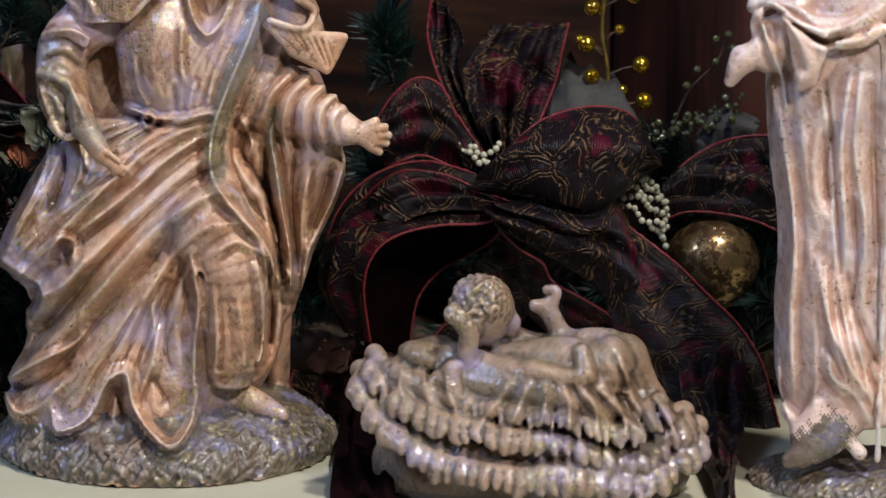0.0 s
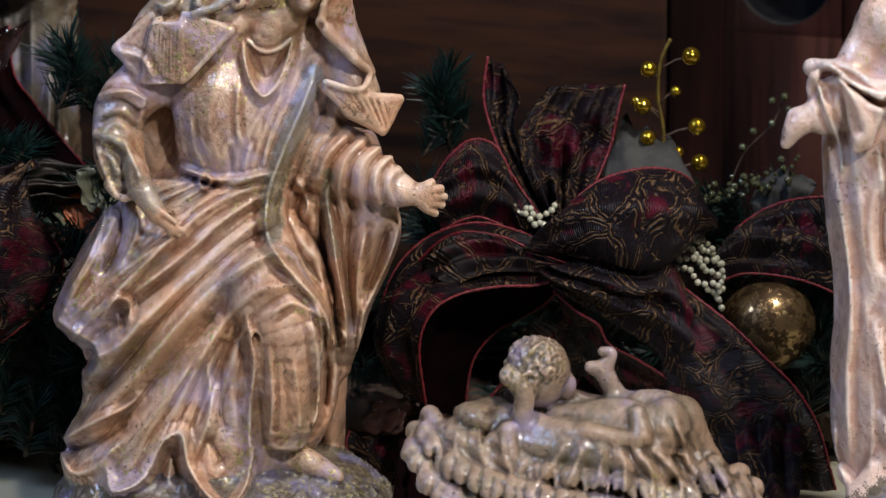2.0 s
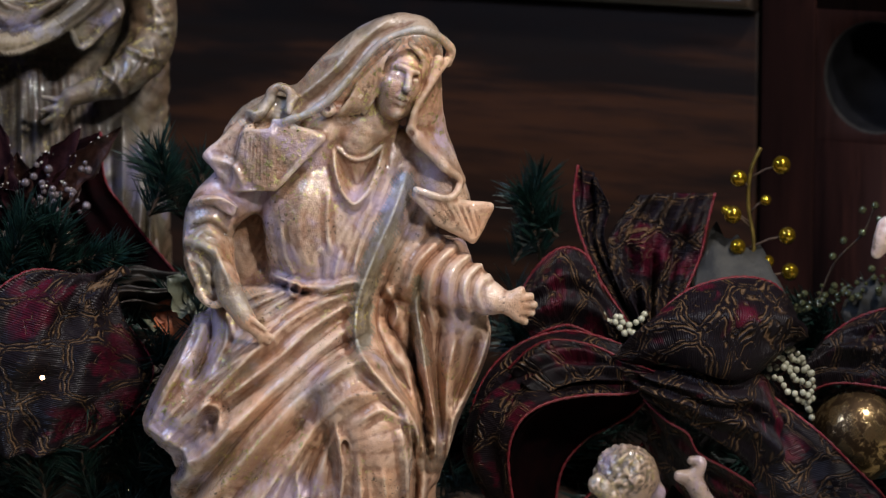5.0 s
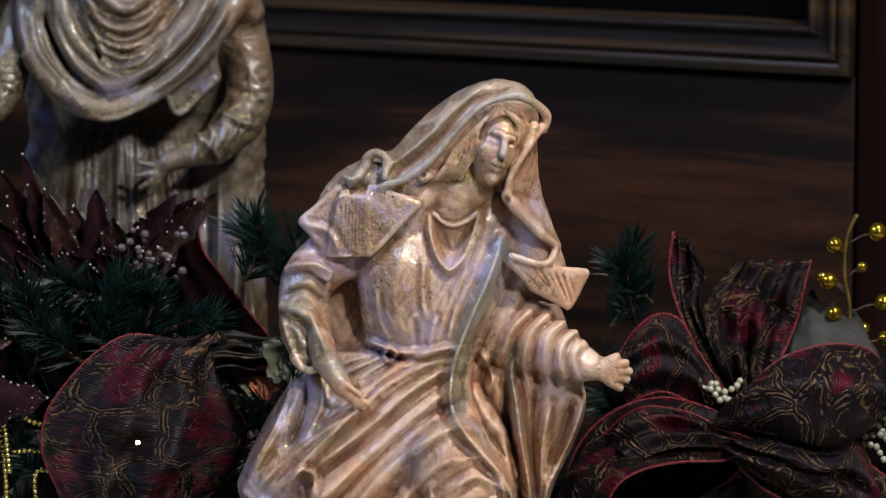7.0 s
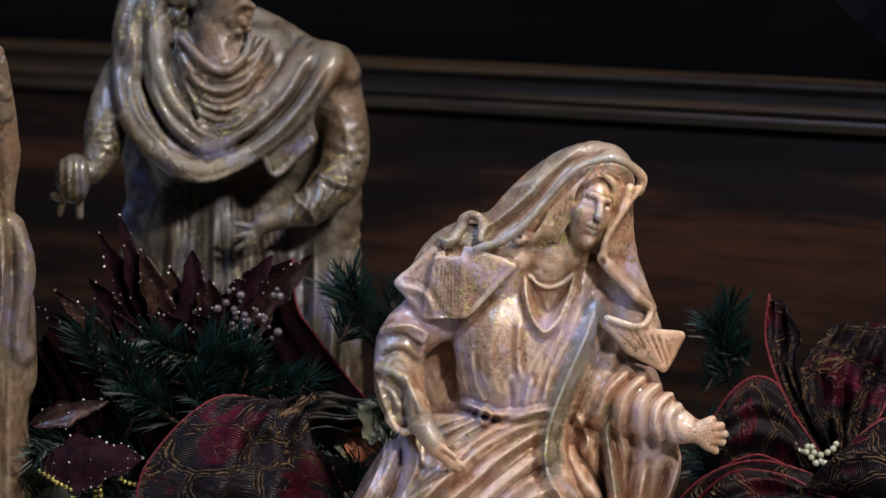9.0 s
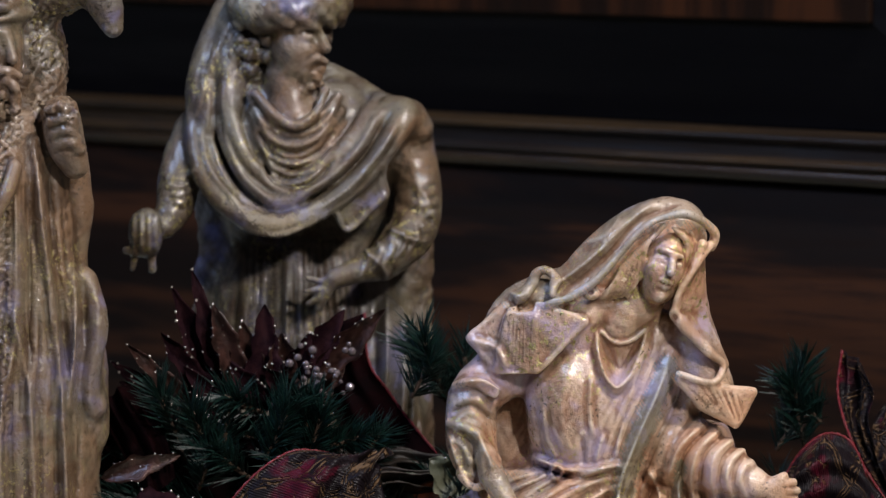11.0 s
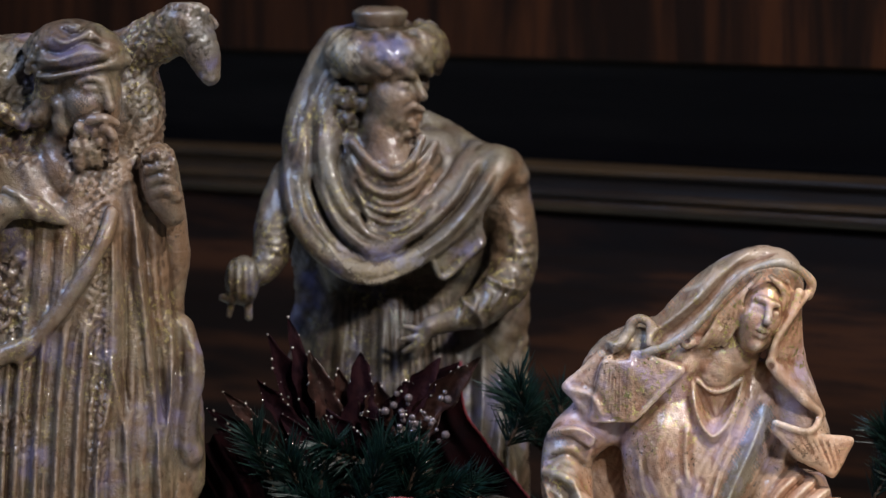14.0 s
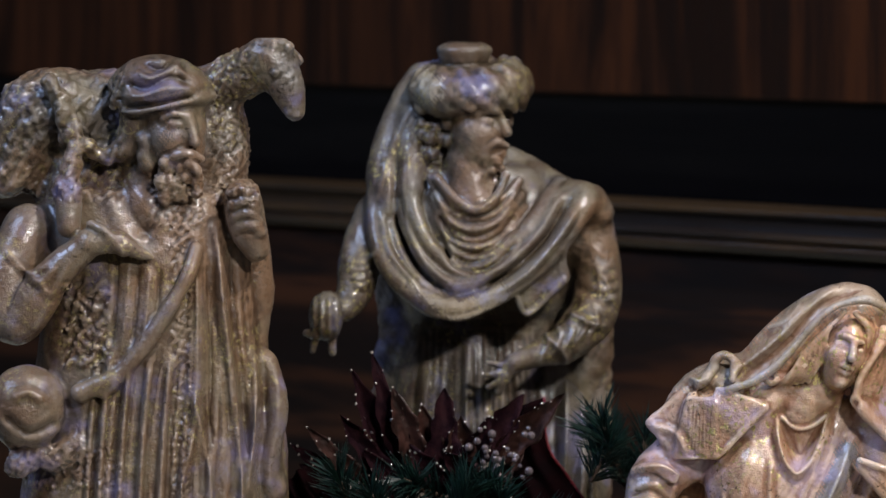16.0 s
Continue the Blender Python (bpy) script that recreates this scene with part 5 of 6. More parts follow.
bpy.context.view_layer.update()
on_bow("loop", [(868, 335, 60), (898, 265, 72), (955, 212, 66), (1035, 188, 40), (1100, 195, 5), (1130, 225, -15), (1128, 280, -10)],
       [(885, 345, 90), (915, 335, 125), (965, 345, 150), (1015, 360, 150), (1060, 362, 120), (1092, 345, 80), (1115, 310, 40)], bulge=55, wrinkle=1.1, cords=(True, False), seed=0.4)
on_bow("loop", [(655, 600, 110), (645, 500, 140), (665, 440, 145), (710, 408, 135), (780, 393, 120), (850, 390, 105), (882, 375, 95), (868, 345, 85)],
       [(610, 570, 20), (562, 500, 10), (572, 430, 0), (602, 360, -10), (660, 308, -10), (740, 285, 0), (820, 300, 25), (875, 328, 45)], bulge=22, wrinkle=1.3, seed=1.1)
# inside of the loop: its shade is painted by the near-black colour
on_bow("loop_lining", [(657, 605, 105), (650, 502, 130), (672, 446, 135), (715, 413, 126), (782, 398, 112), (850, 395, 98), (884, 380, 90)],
       [(720, 690, -10), (722, 600, -50), (735, 530, -70), (775, 480, -70), (820, 455, -55), (860, 430, -30), (890, 400, 20)], bulge=-40, wrinkle=1.0, cords=(False, True), material=M_VELVET_SHADE, seed=2.2)
on_bow("loop", [(640, 352, 30), (676, 318, 44), (720, 300, 58), (790, 308, 76), (850, 334, 92), (900, 352, 102)],
       [(700, 400, 118), (730, 380, 122), (770, 368, 122), (820, 366, 116), (862, 368, 112), (896, 366, 108)], bulge=14, wrinkle=1.6, cords=(True, False), seed=2.7)
on_bow("loop", [(655, 225, -60), (688, 172, -60), (730, 140, -60), (772, 150, -60), (800, 200, -55), (808, 262, -45)],
       [(680, 300, -30), (705, 285, -20), (742, 275, -20), (775, 285, -20), (805, 300, -20), (835, 320, -10)], bulge=28, cords=(True, True), seed=3.0)
on_bow("tail", [(757, -8, -130), (750, 60, -125), (764, 120, -115), (796, 190, -95), (850, 270, -60)],
       [(788, 24, -112), (815, 66, -100), (806, 120, -100), (838, 205, -80), (872, 275, -56)], bulge=-16, wrinkle=1.6, cords=(True, False), seed=4.1)
on_bow("tail", [(866, 46, -104), (818, 112, -98), (816, 160, -94), (836, 215, -80), (872, 278, -58)],
       [(1004, 40, -122), (990, 98, -112), (979, 150, -108), (952, 215, -85), (915, 290, -50)], bulge=-12, wrinkle=3.2, pleats=8, cords=(False, True), seed=4.9)
on_bow("loop", [(1165, 350, -50), (1205, 295, -60), (1265, 255, -65), (1335, 238, -65), (1420, 240, -70)],
       [(1160, 395, -10), (1215, 372, 0), (1290, 376, 0), (1350, 392, -10), (1420, 425, -20)], bulge=25, wrinkle=1.4, seed=5.3)
on_bow("tail", [(1110, 395, 60), (1190, 455, 95), (1250, 512, 95), (1305, 565, 85), (1348, 632, 75), (1374, 715, 62), (1388, 765, 55)],
       [(1030, 430, 85), (1062, 505, 95), (1082, 570, 90), (1112, 632, 85), (1142, 690, 75), (1172, 735, 66), (1200, 775, 60)], bulge=18, wrinkle=1.7, pleats=4, cords=(True, False), seed=6.2)
on_bow("loop", [(880, 400, 95), (920, 435, 112), (958, 458, 112), (978, 492, 108), (1030, 520, 100), (1080, 552, 90), (1115, 590, 80)],
       [(885, 480, 30), (915, 530, 20), (950, 570, 20), (985, 600, 20), (1030, 640, 20), (1070, 670, 20), (1110, 690, 20)], bulge=-14, wrinkle=1.0, cords=(True, False), seed=7.7)
on_bow("knot", [(880, 335, 70), (940, 345, 110), (1010, 358, 118), (1080, 350, 90), (1110, 380, 70)],
       [(882, 400, 92), (930, 425, 122), (985, 455, 122), (1050, 500, 105), (1100, 560, 90)], bulge=38, wrinkle=2.0, pleats=6, cords=(False, False), seed=8.4)
on_bow("loop", [(690, 640, 30), (745, 615, 30), (790, 565, 30), (835, 525, 20), (880, 480, 20)],
       [(730, 720, 0), (790, 700, 0), (840, 660, 0), (890, 610, 0), (930, 560, 0)], bulge=10, cords=(True, False), seed=9.9)
on_bow("tail", [(514, 655, 10), (508, 682, 14), (530, 722, 24), (560, 762, 30), (575, 800, 34)],
       [(645, 676, -10), (632, 712, 10), (618, 752, 26), (604, 800, 36), (594, 845, 40)], bulge=20, wrinkle=1.8, cords=(True, False), seed=10.2)
on_bow("tail", [(592, 834, 60), (622, 812, 62), (650, 822, 64), (690, 846, 64)], [(598, 866, 70), (630, 862, 80), (662, 872, 80), (700, 880, 78)], bulge=10, cords=(False, True), material=M_VELVET_SHADE, label="wine-red velvet ribbon scrap", seed=11.0)
on_bow("tail", [(1195, 770, 62), (1260, 782, 66), (1330, 786, 64), (1395, 772, 56)], [(1200, 860, 80), (1270, 880, 84), (1330, 885, 80), (1400, 860, 70)], bulge=20, wrinkle=2, cords=(True, False), seed=12.0)

class Shelf:
    """Places on the shelf by bearing (degrees to the right), distance and lift above it."""

    def spot(self, a, d, lift=0.0):
        return Vector((d * math.sin(radians(a)), d * math.cos(radians(a)), lift))


SHELF = Shelf()
for pa, pb, mat, sd in (
        ([(7.95, 1.60, 0.03), (8.1, 1.57, 0.012), (8.3, 1.53, 0.006), (8.5, 1.49, 0.008), (8.6, 1.46, 0.004)], [(9.0, 1.60, 0.03), (9.0, 1.57, 0.014), (8.9, 1.53, 0.010), (8.85, 1.49, 0.006), (8.9, 1.46, 0.004)], None, 18.0),
        ([(2.9, 1.61, 0.02), (2.85, 1.57, 0.008), (2.78, 1.53, 0.006), (2.72, 1.49, 0.004), (2.7, 1.45, 0.004)], [(3.5, 1.61, 0.03), (3.5, 1.57, 0.016), (3.55, 1.53, 0.010), (3.65, 1.49, 0.010), (3.75, 1.45, 0.005)], M_VELVET_SHADE, 19.0),
        # two dark sheets added for the shade in the gaps behind the bow
        ([(2.0, 1.70, 0.04), (2.5, 1.70, 0.06), (3.1, 1.69, 0.055), (3.8, 1.69, 0.06), (4.6, 1.69, 0.06)], [(2.0, 1.66, 0.004), (2.6, 1.655, 0.006), (3.1, 1.655, 0.004), (3.9, 1.66, 0.004), (4.6, 1.66, 0.004)], M_VELVET_SHADE, 20.0),
        ([(6.4, 1.70, 0.06), (7.2, 1.70, 0.06), (8.2, 1.70, 0.06), (9.4, 1.69, 0.06)], [(6.4, 1.66, 0.004), (7.2, 1.655, 0.004), (8.2, 1.66, 0.004), (9.4, 1.66, 0.004)], M_VELVET_SHADE, 21.0)):
    ob = R(SHELF, "tail", pa, pb, None, bulge=14, wrinkle=1.8, cords=(False, False), material=mat, seed=sd)
    keep(ob, bow)

left_bow = empty("bow", "brown brocade bow with crimson wired edge beside the woman", "bow", "bows", B_LEFT.m)
bpy.context.view_layer.update()
def on_left(name, a, b, **kw):
    ob = R(B_LEFT, name, a, b, None, **kw)
    keep(ob, left_bow)
on_left("loop", [(125, 900, 60), (82, 800, 70), (86, 735, 74), (118, 682, 72), (172, 626, 66), (232, 593, 54), (300, 600, 30), (330, 616, 10)],
        [(330, 905, 70), (400, 850, 70), (438, 790, 64), (440, 755, 58), (420, 720, 50), (395, 690, 40), (365, 660, 26), (340, 640, 10)], bulge=60, wrinkle=3.0, pleats=7, seed=13.3)
on_left("tail", [(330, 640, -30), (395, 622, -30), (450, 630, -40), (520, 622, -60)], [(335, 690, 0), (400, 665, -10), (450, 670, -20), (520, 660, -40)], bulge=14, wrinkle=2.2, material=M_BROWN, cords=(False, False), label="crumpled brown silk ribbon", seed=14.4)
on_left("tail", [(-60, 470, -90), (-20, 520, -60), (10, 590, -40), (20, 640, -30)], [(-120, 520, -80), (-80, 590, -50), (-50, 640, -30), (-40, 690, -20)], bulge=20, wrinkle=2, seed=15.0, material=M_VELVET_SHADE, cords=(False, False))

velvet = empty("velvet_ribbon_and_shade", "black wine velvet ribbon with red edge, and added dark sheets for shaded gaps", "ribbon", m=B_PINE.m)
bpy.context.view_layer.update()
ob = R(B_PINE, "tail", [(735, 606, 20), (742, 690, 20), (775, 740, 20), (815, 795, 22), (862, 852, 24)], [(640, 640, -10), (655, 720, 0), (680, 780, 10), (700, 830, 16), (740, 900, 24)], None, bulge=8, wrinkle=1.0, cords=(True, False), material=M_VELVET_SHADE, seed=16.0)
keep(ob, velvet)
ob = R(B_PINE, "tail", [(690, 838, 36), (740, 846, 40), (790, 836, 40), (850, 852, 36), (930, 844, 30)], [(690, 900, 70), (740, 905, 74), (800, 900, 74), (860, 905, 70), (930, 900, 60)], None, bulge=10, wrinkle=2.0, cords=(False, False), material=M_BROWN, seed=17.0, label="dark gauzy ribbon tail")
keep(ob, velvet)

# no ribbon hangs here: dark sheets added as the garland gap's black shade
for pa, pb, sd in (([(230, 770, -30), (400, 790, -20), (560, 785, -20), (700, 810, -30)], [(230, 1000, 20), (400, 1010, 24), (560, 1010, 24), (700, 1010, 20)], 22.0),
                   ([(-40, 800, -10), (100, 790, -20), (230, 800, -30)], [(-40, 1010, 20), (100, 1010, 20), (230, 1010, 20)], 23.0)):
    keep(R(B_PINE, "tail", pa, pb, None, bulge=14, wrinkle=2.4, cords=(False, False), material=M_VELVET_SHADE, seed=sd), velvet)


# ---- pine garland ----
def needles(rng, base, tip, count, length, spread, verts, faces):
    """Needles all round a twig from base to tip."""
    d = tip - base
    axis = d.normalized()
    a = axis.orthogonal().normalized()
    b = axis.cross(a)
    for q in range(count):
        t = rng.random() ** 0.85
        ang = rng.random() * 6.283
        out = (a * math.cos(ang) + b * math.sin(ang))
        lean = spread * (0.75 + 0.5 * rng.random()) * (1.1 - 0.45 * t)
        way = (axis + out * lean).normalized()
        p = base + d * t
        ln = length * (0.7 + 0.5 * rng.random())
        end = p + way * ln + Vector((0, 0, -0.0012 * rng.random()))
        r = 0.00042
        s1 = way.orthogonal().normalized() * r
        s2 = way.cross(s1)
        mid = p + way * ln * 0.55
        i = len(verts)
        verts += [p + s1, p - s1 * 0.5 + s2 * 0.87, p - s1 * 0.5 - s2 * 0.87, mid + s1, mid - s1 * 0.5 + s2 * 0.87, mid - s1 * 0.5 - s2 * 0.87, end]
        faces += [(i, i + 1, i + 4, i + 3), (i + 1, i + 2, i + 5, i + 4), (i + 2, i, i + 3, i + 5), (i + 3, i + 4, i + 6), (i + 4, i + 5, i + 6), (i + 5, i + 3, i + 6)]


def sprig(board, x, y, w, dx, dy, dw, count, seed, length=0.017):
    rng = random.Random(seed)
    base, tip = board.spot(x, y, w), board.spot(x + dx, y + dy, w + dw)
    thing = empty("pine_sprig", "dark green artificial pine sprig in the garland", "pine sprig", "pine sprigs", Matrix.Translation(base))
    verts, faces = [], []
    needles(rng, Vector(), tip - base, count, length, 1.0, verts, faces)
    mesh_ob("needles", verts, faces, M_NEEDLE, False, thing)
    v, f = tube_data(smooth_line([(0, 0, 0), tuple((tip - base) * 0.5 + Vector((0, 0, -0.001))), tuple(tip - base)], 3), [0.0011] * 6 + [0.0006], 6)
    mesh_ob("twig", v, f, M_TWIG, True, thing)
    return thing


for q, (x, y, w, dx, dy, dw, n) in enumerate((
        (560, 850, 60, 40, -100, 40, 130), (640, 880, 60, -10, -110, 60, 150), (700, 890, 60, 60, -70, 50, 90), (480, 880, 60, 20, -120, 30, 130), (420, 860, 40, -40, -90, 20, 90),
        (600, 800, 40, 50, -40, 70, 90), (880, 760, -60, -30, -90, 20, 110), (905, 800, -60, 10, -130, 10, 110), (860, 720, -60, -40, -60, 0, 70),
        (560, 780, 50, -70, -30, 60, 80), (520, 820, 70, 80, 10, 60, 90), (660, 840, 70, 70, -20, 50, 90), (350, 880, 30, -40, -70, 20, 70))):
    sprig(B_PINE, x, y, w, dx, dy, dw, n, q)
for q, (x, y, w, dx, dy, dw, n) in enumerate((
        (690, 160, -150, -20, -110, 20, 120), (720, 120, -150, -60, -70, 10, 100), (660, 120, -150, 30, -100, 0, 100), (640, 170, -150, 40, -70, 0, 70),
        (1360, 480, -60, -20, -110, 20, 140), (1330, 560, -50, 40, -110, 20, 140), (1390, 350, -60, -30, -70, 10, 100), (1330, 640, -40, 30, -100, 20, 110), (1410, 560, -30, -60, -40, 40, 90),
        (20, 700, -60, -30, -110, 20, 130), (-40, 640, -60, 50, -80, 20, 130), (30, 560, -80, -40, -90, 10, 120), (-20, 780, -50, 40, -70, 30, 100), (-60, 560, -60, 30, -120, 20, 120))):
    sprig(B_BOW, x, y, w, dx, dy, dw, n, 40 + q)
for q, (x, y, w, dx, dy, dw, n) in enumerate((
        (180, 610, -30, 40, -90, 20, 130), (80, 600, -30, -30, -80, 30, 130), (250, 620, -50, 30, -90, 20, 110), (20, 560, -30, -30, -70, 20, 100),
        (400, 870, 30, -50, -20, 30, 110), (380, 900, 30, 30, -70, 30, 110), (60, 660, -40, 20, -60, 40, 110), (150, 640, -30, -60, -50, 40, 90), (480, 470, -90, -20, -80, 10, 100), (440, 500, -90, 30, -60, 0, 80), (330, 1000, 30, -20, -100, 30, 130), (410, 1010, 20, 10, -100, 30, 130), (300, 1080, 40, 40, -90, 30, 130), (420, 920, 10, -40, -70, 30, 110), (250, 1010, 40, -10, -100, 30, 120), (370, 1110, 30, 20, -90, 40, 130), (460, 1080, 10, -20, -90, 30, 120), (220, 930, 50, 60, -40, 30, 100))):
    sprig(B_LEFT, x, y, w, dx, dy, dw, n, 80 + q)

# the garland's deep bed of needles along the shelf, under the bows and figures
rng = random.Random(5)
verts, faces = [], []
for q in range(720):
    x = -0.46 + 0.95 * rng.random()
    lift = 0.075 if x < 0.06 else 0.03
    if x < -0.015:
        y0, y1, lift = 1.615, 1.66, 0.115 if x > -0.3 else 0.09
    else:
        y0, y1, lift = 1.655, 1.71 - 0.16 * max(x, 0), 0.10
    base = Vector((x, y0 + (y1 - y0) * rng.random(), 0.004 + lift * rng.random()))
    way = Vector((rng.uniform(-1, 1), rng.uniform(-0.9, 0.3), rng.uniform(-0.1, 0.8))).normalized()
    needles(rng, base, base + way * 0.03, 46, 0.016, 1.0, verts, faces)
tagged(mesh_ob("garland", verts, faces, M_NEEDLE, False), "dense dark green artificial pine garland along the shelf", "garland", kind="stuff")
core = smooth_line([(-0.5, 1.66, 0.035), (-0.3, 1.655, 0.045), (-0.12, 1.66, 0.045), (0.05, 1.67, 0.03), (0.2, 1.665, 0.025), (0.48, 1.62, 0.025)], 12)
v, f = tube_data(core, [0.020 + 0.004 * math.sin(i * 1.7) for i in range(len(core))], 10)
v = [p * np.array((1, 1, 0.7)) for p in v]
tagged(mesh_ob("garland_core", v, f, M_TWIG, True), "dark twisted stem of the pine garland", "garland stem")


# ---- balls, beads and pearls ----
def sphere_mesh(name, material, radius=1.0, seg=16, rings=10):
    bm = bmesh.new()
    bmesh.ops.create_uvsphere(bm, u_segments=seg, v_segments=rings, radius=radius)
    me = bpy.data.meshes.new(name)
    bm.to_mesh(me)
    bm.free()
    me.materials.append(material)
    me.polygons.foreach_set("use_smooth", [True] * len(me.polygons))
    return me


PEARL, BEAD, GRAIN, SMOKE = sphere_mesh("pearl", M_PEARL), sphere_mesh("bead", M_BEAD, seg=12, rings=8), sphere_mesh("grain", M_GLIT, seg=6, rings=4), sphere_mesh("berry", M_SMOKE)


def bead_at(name, me, place, r, parent):
    ob = new(name, me)
    ob.matrix_world = Matrix.Translation(place) @ Matrix.Diagonal((r, r, r, 1))
    ob.parent = parent
    ob.matrix_parent_inverse = parent.matrix_world.inverted()
    return ob


def string(board, name, me, points, r, gap, label, category, group=""):
    line = smooth_line([tuple(board.spot(*p)) for p in points], 24)
    run = np.concatenate([[0], np.cumsum(np.linalg.norm(np.diff(line, axis=0), axis=1))])
    thing = empty(name, label, category, group, Matrix.Translation(line[0]))
    bpy.context.view_layer.update()
    count = int(run[-1] / gap)
    for q in range(count + 1):
        p = [float(np.interp(q * gap, run, line[:, i])) + (0.0006 * math.sin(q * (5.3 + i) + i * 2 + line[0][0] * 900) if r > 0.0014 else 0.0) for i in range(3)]
        bead_at(name.split("_")[0], me, p, r * (1 + 0.06 * math.sin(q * 3.7)), thing)
    v, f = tube_data([np.array(p) - line[0] for p in line[::4]], 0.0003, 5)
    mesh_ob("thread", v, f, M_TWIG, True, thing)


for pts in ([(800, 248, -20), (815, 268, -4), (836, 256, 2), (848, 276, 6), (870, 262, 4), (884, 246, -10)], [(828, 270, 4), (842, 288, 10), (858, 280, 10), (866, 292, 10)],
            [(1092, 318, 30), (1108, 300, 46), (1132, 308, 50), (1140, 330, 40), (1162, 336, 30), (1180, 352, 24)], [(1098, 338, 44), (1118, 322, 54), (1144, 346, 48), (1168, 352, 40), (1182, 378, 30)], [(1104, 348, 50), (1128, 342, 60), (1150, 366, 60), (1170, 372, 54), (1176, 398, 44)], [(1120, 304, 40), (1148, 316, 40), (1168, 334, 30)], [(1096, 360, 60), (1120, 366, 66), (1138, 384, 66), (1164, 388, 60), (1172, 420, 50)], [(1150, 396, 56), (1170, 410, 52), (1180, 436, 46)]):
    string(B_BOW, "pearl_string", PEARL, pts, 0.00145, 0.0029, "ivory pearl strand tucked into the bow", "pearl strand", "pearl strands")
for pts in ([(0, 700, 20), (6, 760, 30), (14, 830, 36), (16, 900, 40)], [(30, 795, 30), (60, 792, 36), (100, 796, 36)], [(42, 720, 10), (55, 740, 20), (80, 748, 20)], [(70, 900, 40), (66, 840, 40), (80, 826, 40), (110, 838, 40)],
            [(-90, 720, 60), (-60, 740, 70), (-30, 760, 64), (-60, 790, 74), (-110, 800, 70)], [(14, 745, 50), (18, 780, 54), (22, 830, 54)]):
    string(B_LEFT, "bead_string", BEAD, pts, 0.0011, 0.0022, "fine gold bead chain over the garland", "bead chain", "bead chains")

ball = new("glass_ball", sphere_mesh("glass_ball", M_CRACKLE, 0.0205, 48, 32))
ball.matrix_world = Matrix.Translation(B_BOW.spot(1262, 462, -30))
tagged(ball, "crackled antique-gold glass ball ornament in the garland", "ornament")

pick = empty("gold_berry_pick", "amber-gold glass berry spray on a wired stem", "berry spray", m=Matrix.Translation(B_BOW.spot(1062, 180, -120)))
bpy.context.view_layer.update()
AMB = sphere_mesh("gold_berry", M_AMBER, seg=20, rings=14)
stem = [(1070, 200, -120), (1075, 130, -120), (1064, 60, -120), (1068, 0, -118), (1085, -40, -116)]
base = B_BOW.spot(1062, 180, -120)
v, f = tube_data([np.array(p - base) for p in (Vector(q) for q in smooth_line([tuple(B_BOW.spot(*p)) for p in stem], 8))], 0.0009, 8)
mesh_ob("stem", v, f, plain("gilded_stem", (0.10, 0.07, 0.015), (0.20, 0.14, 0.03), 0.4, 0.6, 300, 0.7), True, pick)
for x, y, r in ((1046, 14, 2.9), (1122, -10, 3.2), (1036, 78, 3.1), (1134, 114, 3.0), (1046, 135, 2.8), (1140, 178, 3.0), (1095, 52, 1.9), (1024, 70, 1.8), (1100, 160, 2.2)):
    bead_at("gold_berry", AMB, B_BOW.spot(x, y, -112), 1.25 * r / 1000, pick)
    a, b = B_BOW.spot(1068, y + 22, -120), B_BOW.spot(x, y, -112)
    v, f = tube_data([np.array(a - base), np.array((a + b) / 2 - base + Vector((0, 0, 0.001))), np.array(b - base)], 0.0005, 5)
    mesh_ob("stalk", v, f, M_TWIG, True, pick)

# clear beaded cluster beyond the bow
CLEAR = sphere_mesh("clear_bead", plain("clear_bead", (0.05, 0.06, 0.025), (0.14, 0.14, 0.07), 0.08, 0.5, 200, 0.1, 1.0), seg=12, rings=8)
cluster = empty("bead_cluster", "cluster of clear and olive glass beads on wires", "bead cluster", m=Matrix.Translation(B_BOW.spot(1210, 240, -110)))
bpy.context.view_layer.update()
rng = random.Random(11)
for q in range(46):
    x, y = 1150 + 170 * rng.random(), 0
    y = 215 - 0.45 * (x - 1150) * rng.random() + 34 * rng.random()
    bead_at("clear_bead", CLEAR, B_BOW.spot(x, y, -110 + 40 * rng.random()), 0.0008 + 0.0011 * rng.random(), cluster)
for x, y in ((1268, 68), (1290, 60), (1298, 84), (1268, 108), (1235, 122), (1216, 150)):
    bead_at("clear_bead", CLEAR, B_BOW.spot(x, y, -100), 0.0017, cluster)
lv = smooth_line([tuple(B_BOW.spot(*p)) for p in ((1290, 60, -102), (1268, 110, -104), (1220, 160, -106), (1190, 230, -110))], 8)
v, f = tube_data([p - np.array(B_BOW.spot(1210, 240, -110)) for p in lv], 0.0005, 5)
mesh_ob("wire", v, f, M_TWIG, True, cluster)


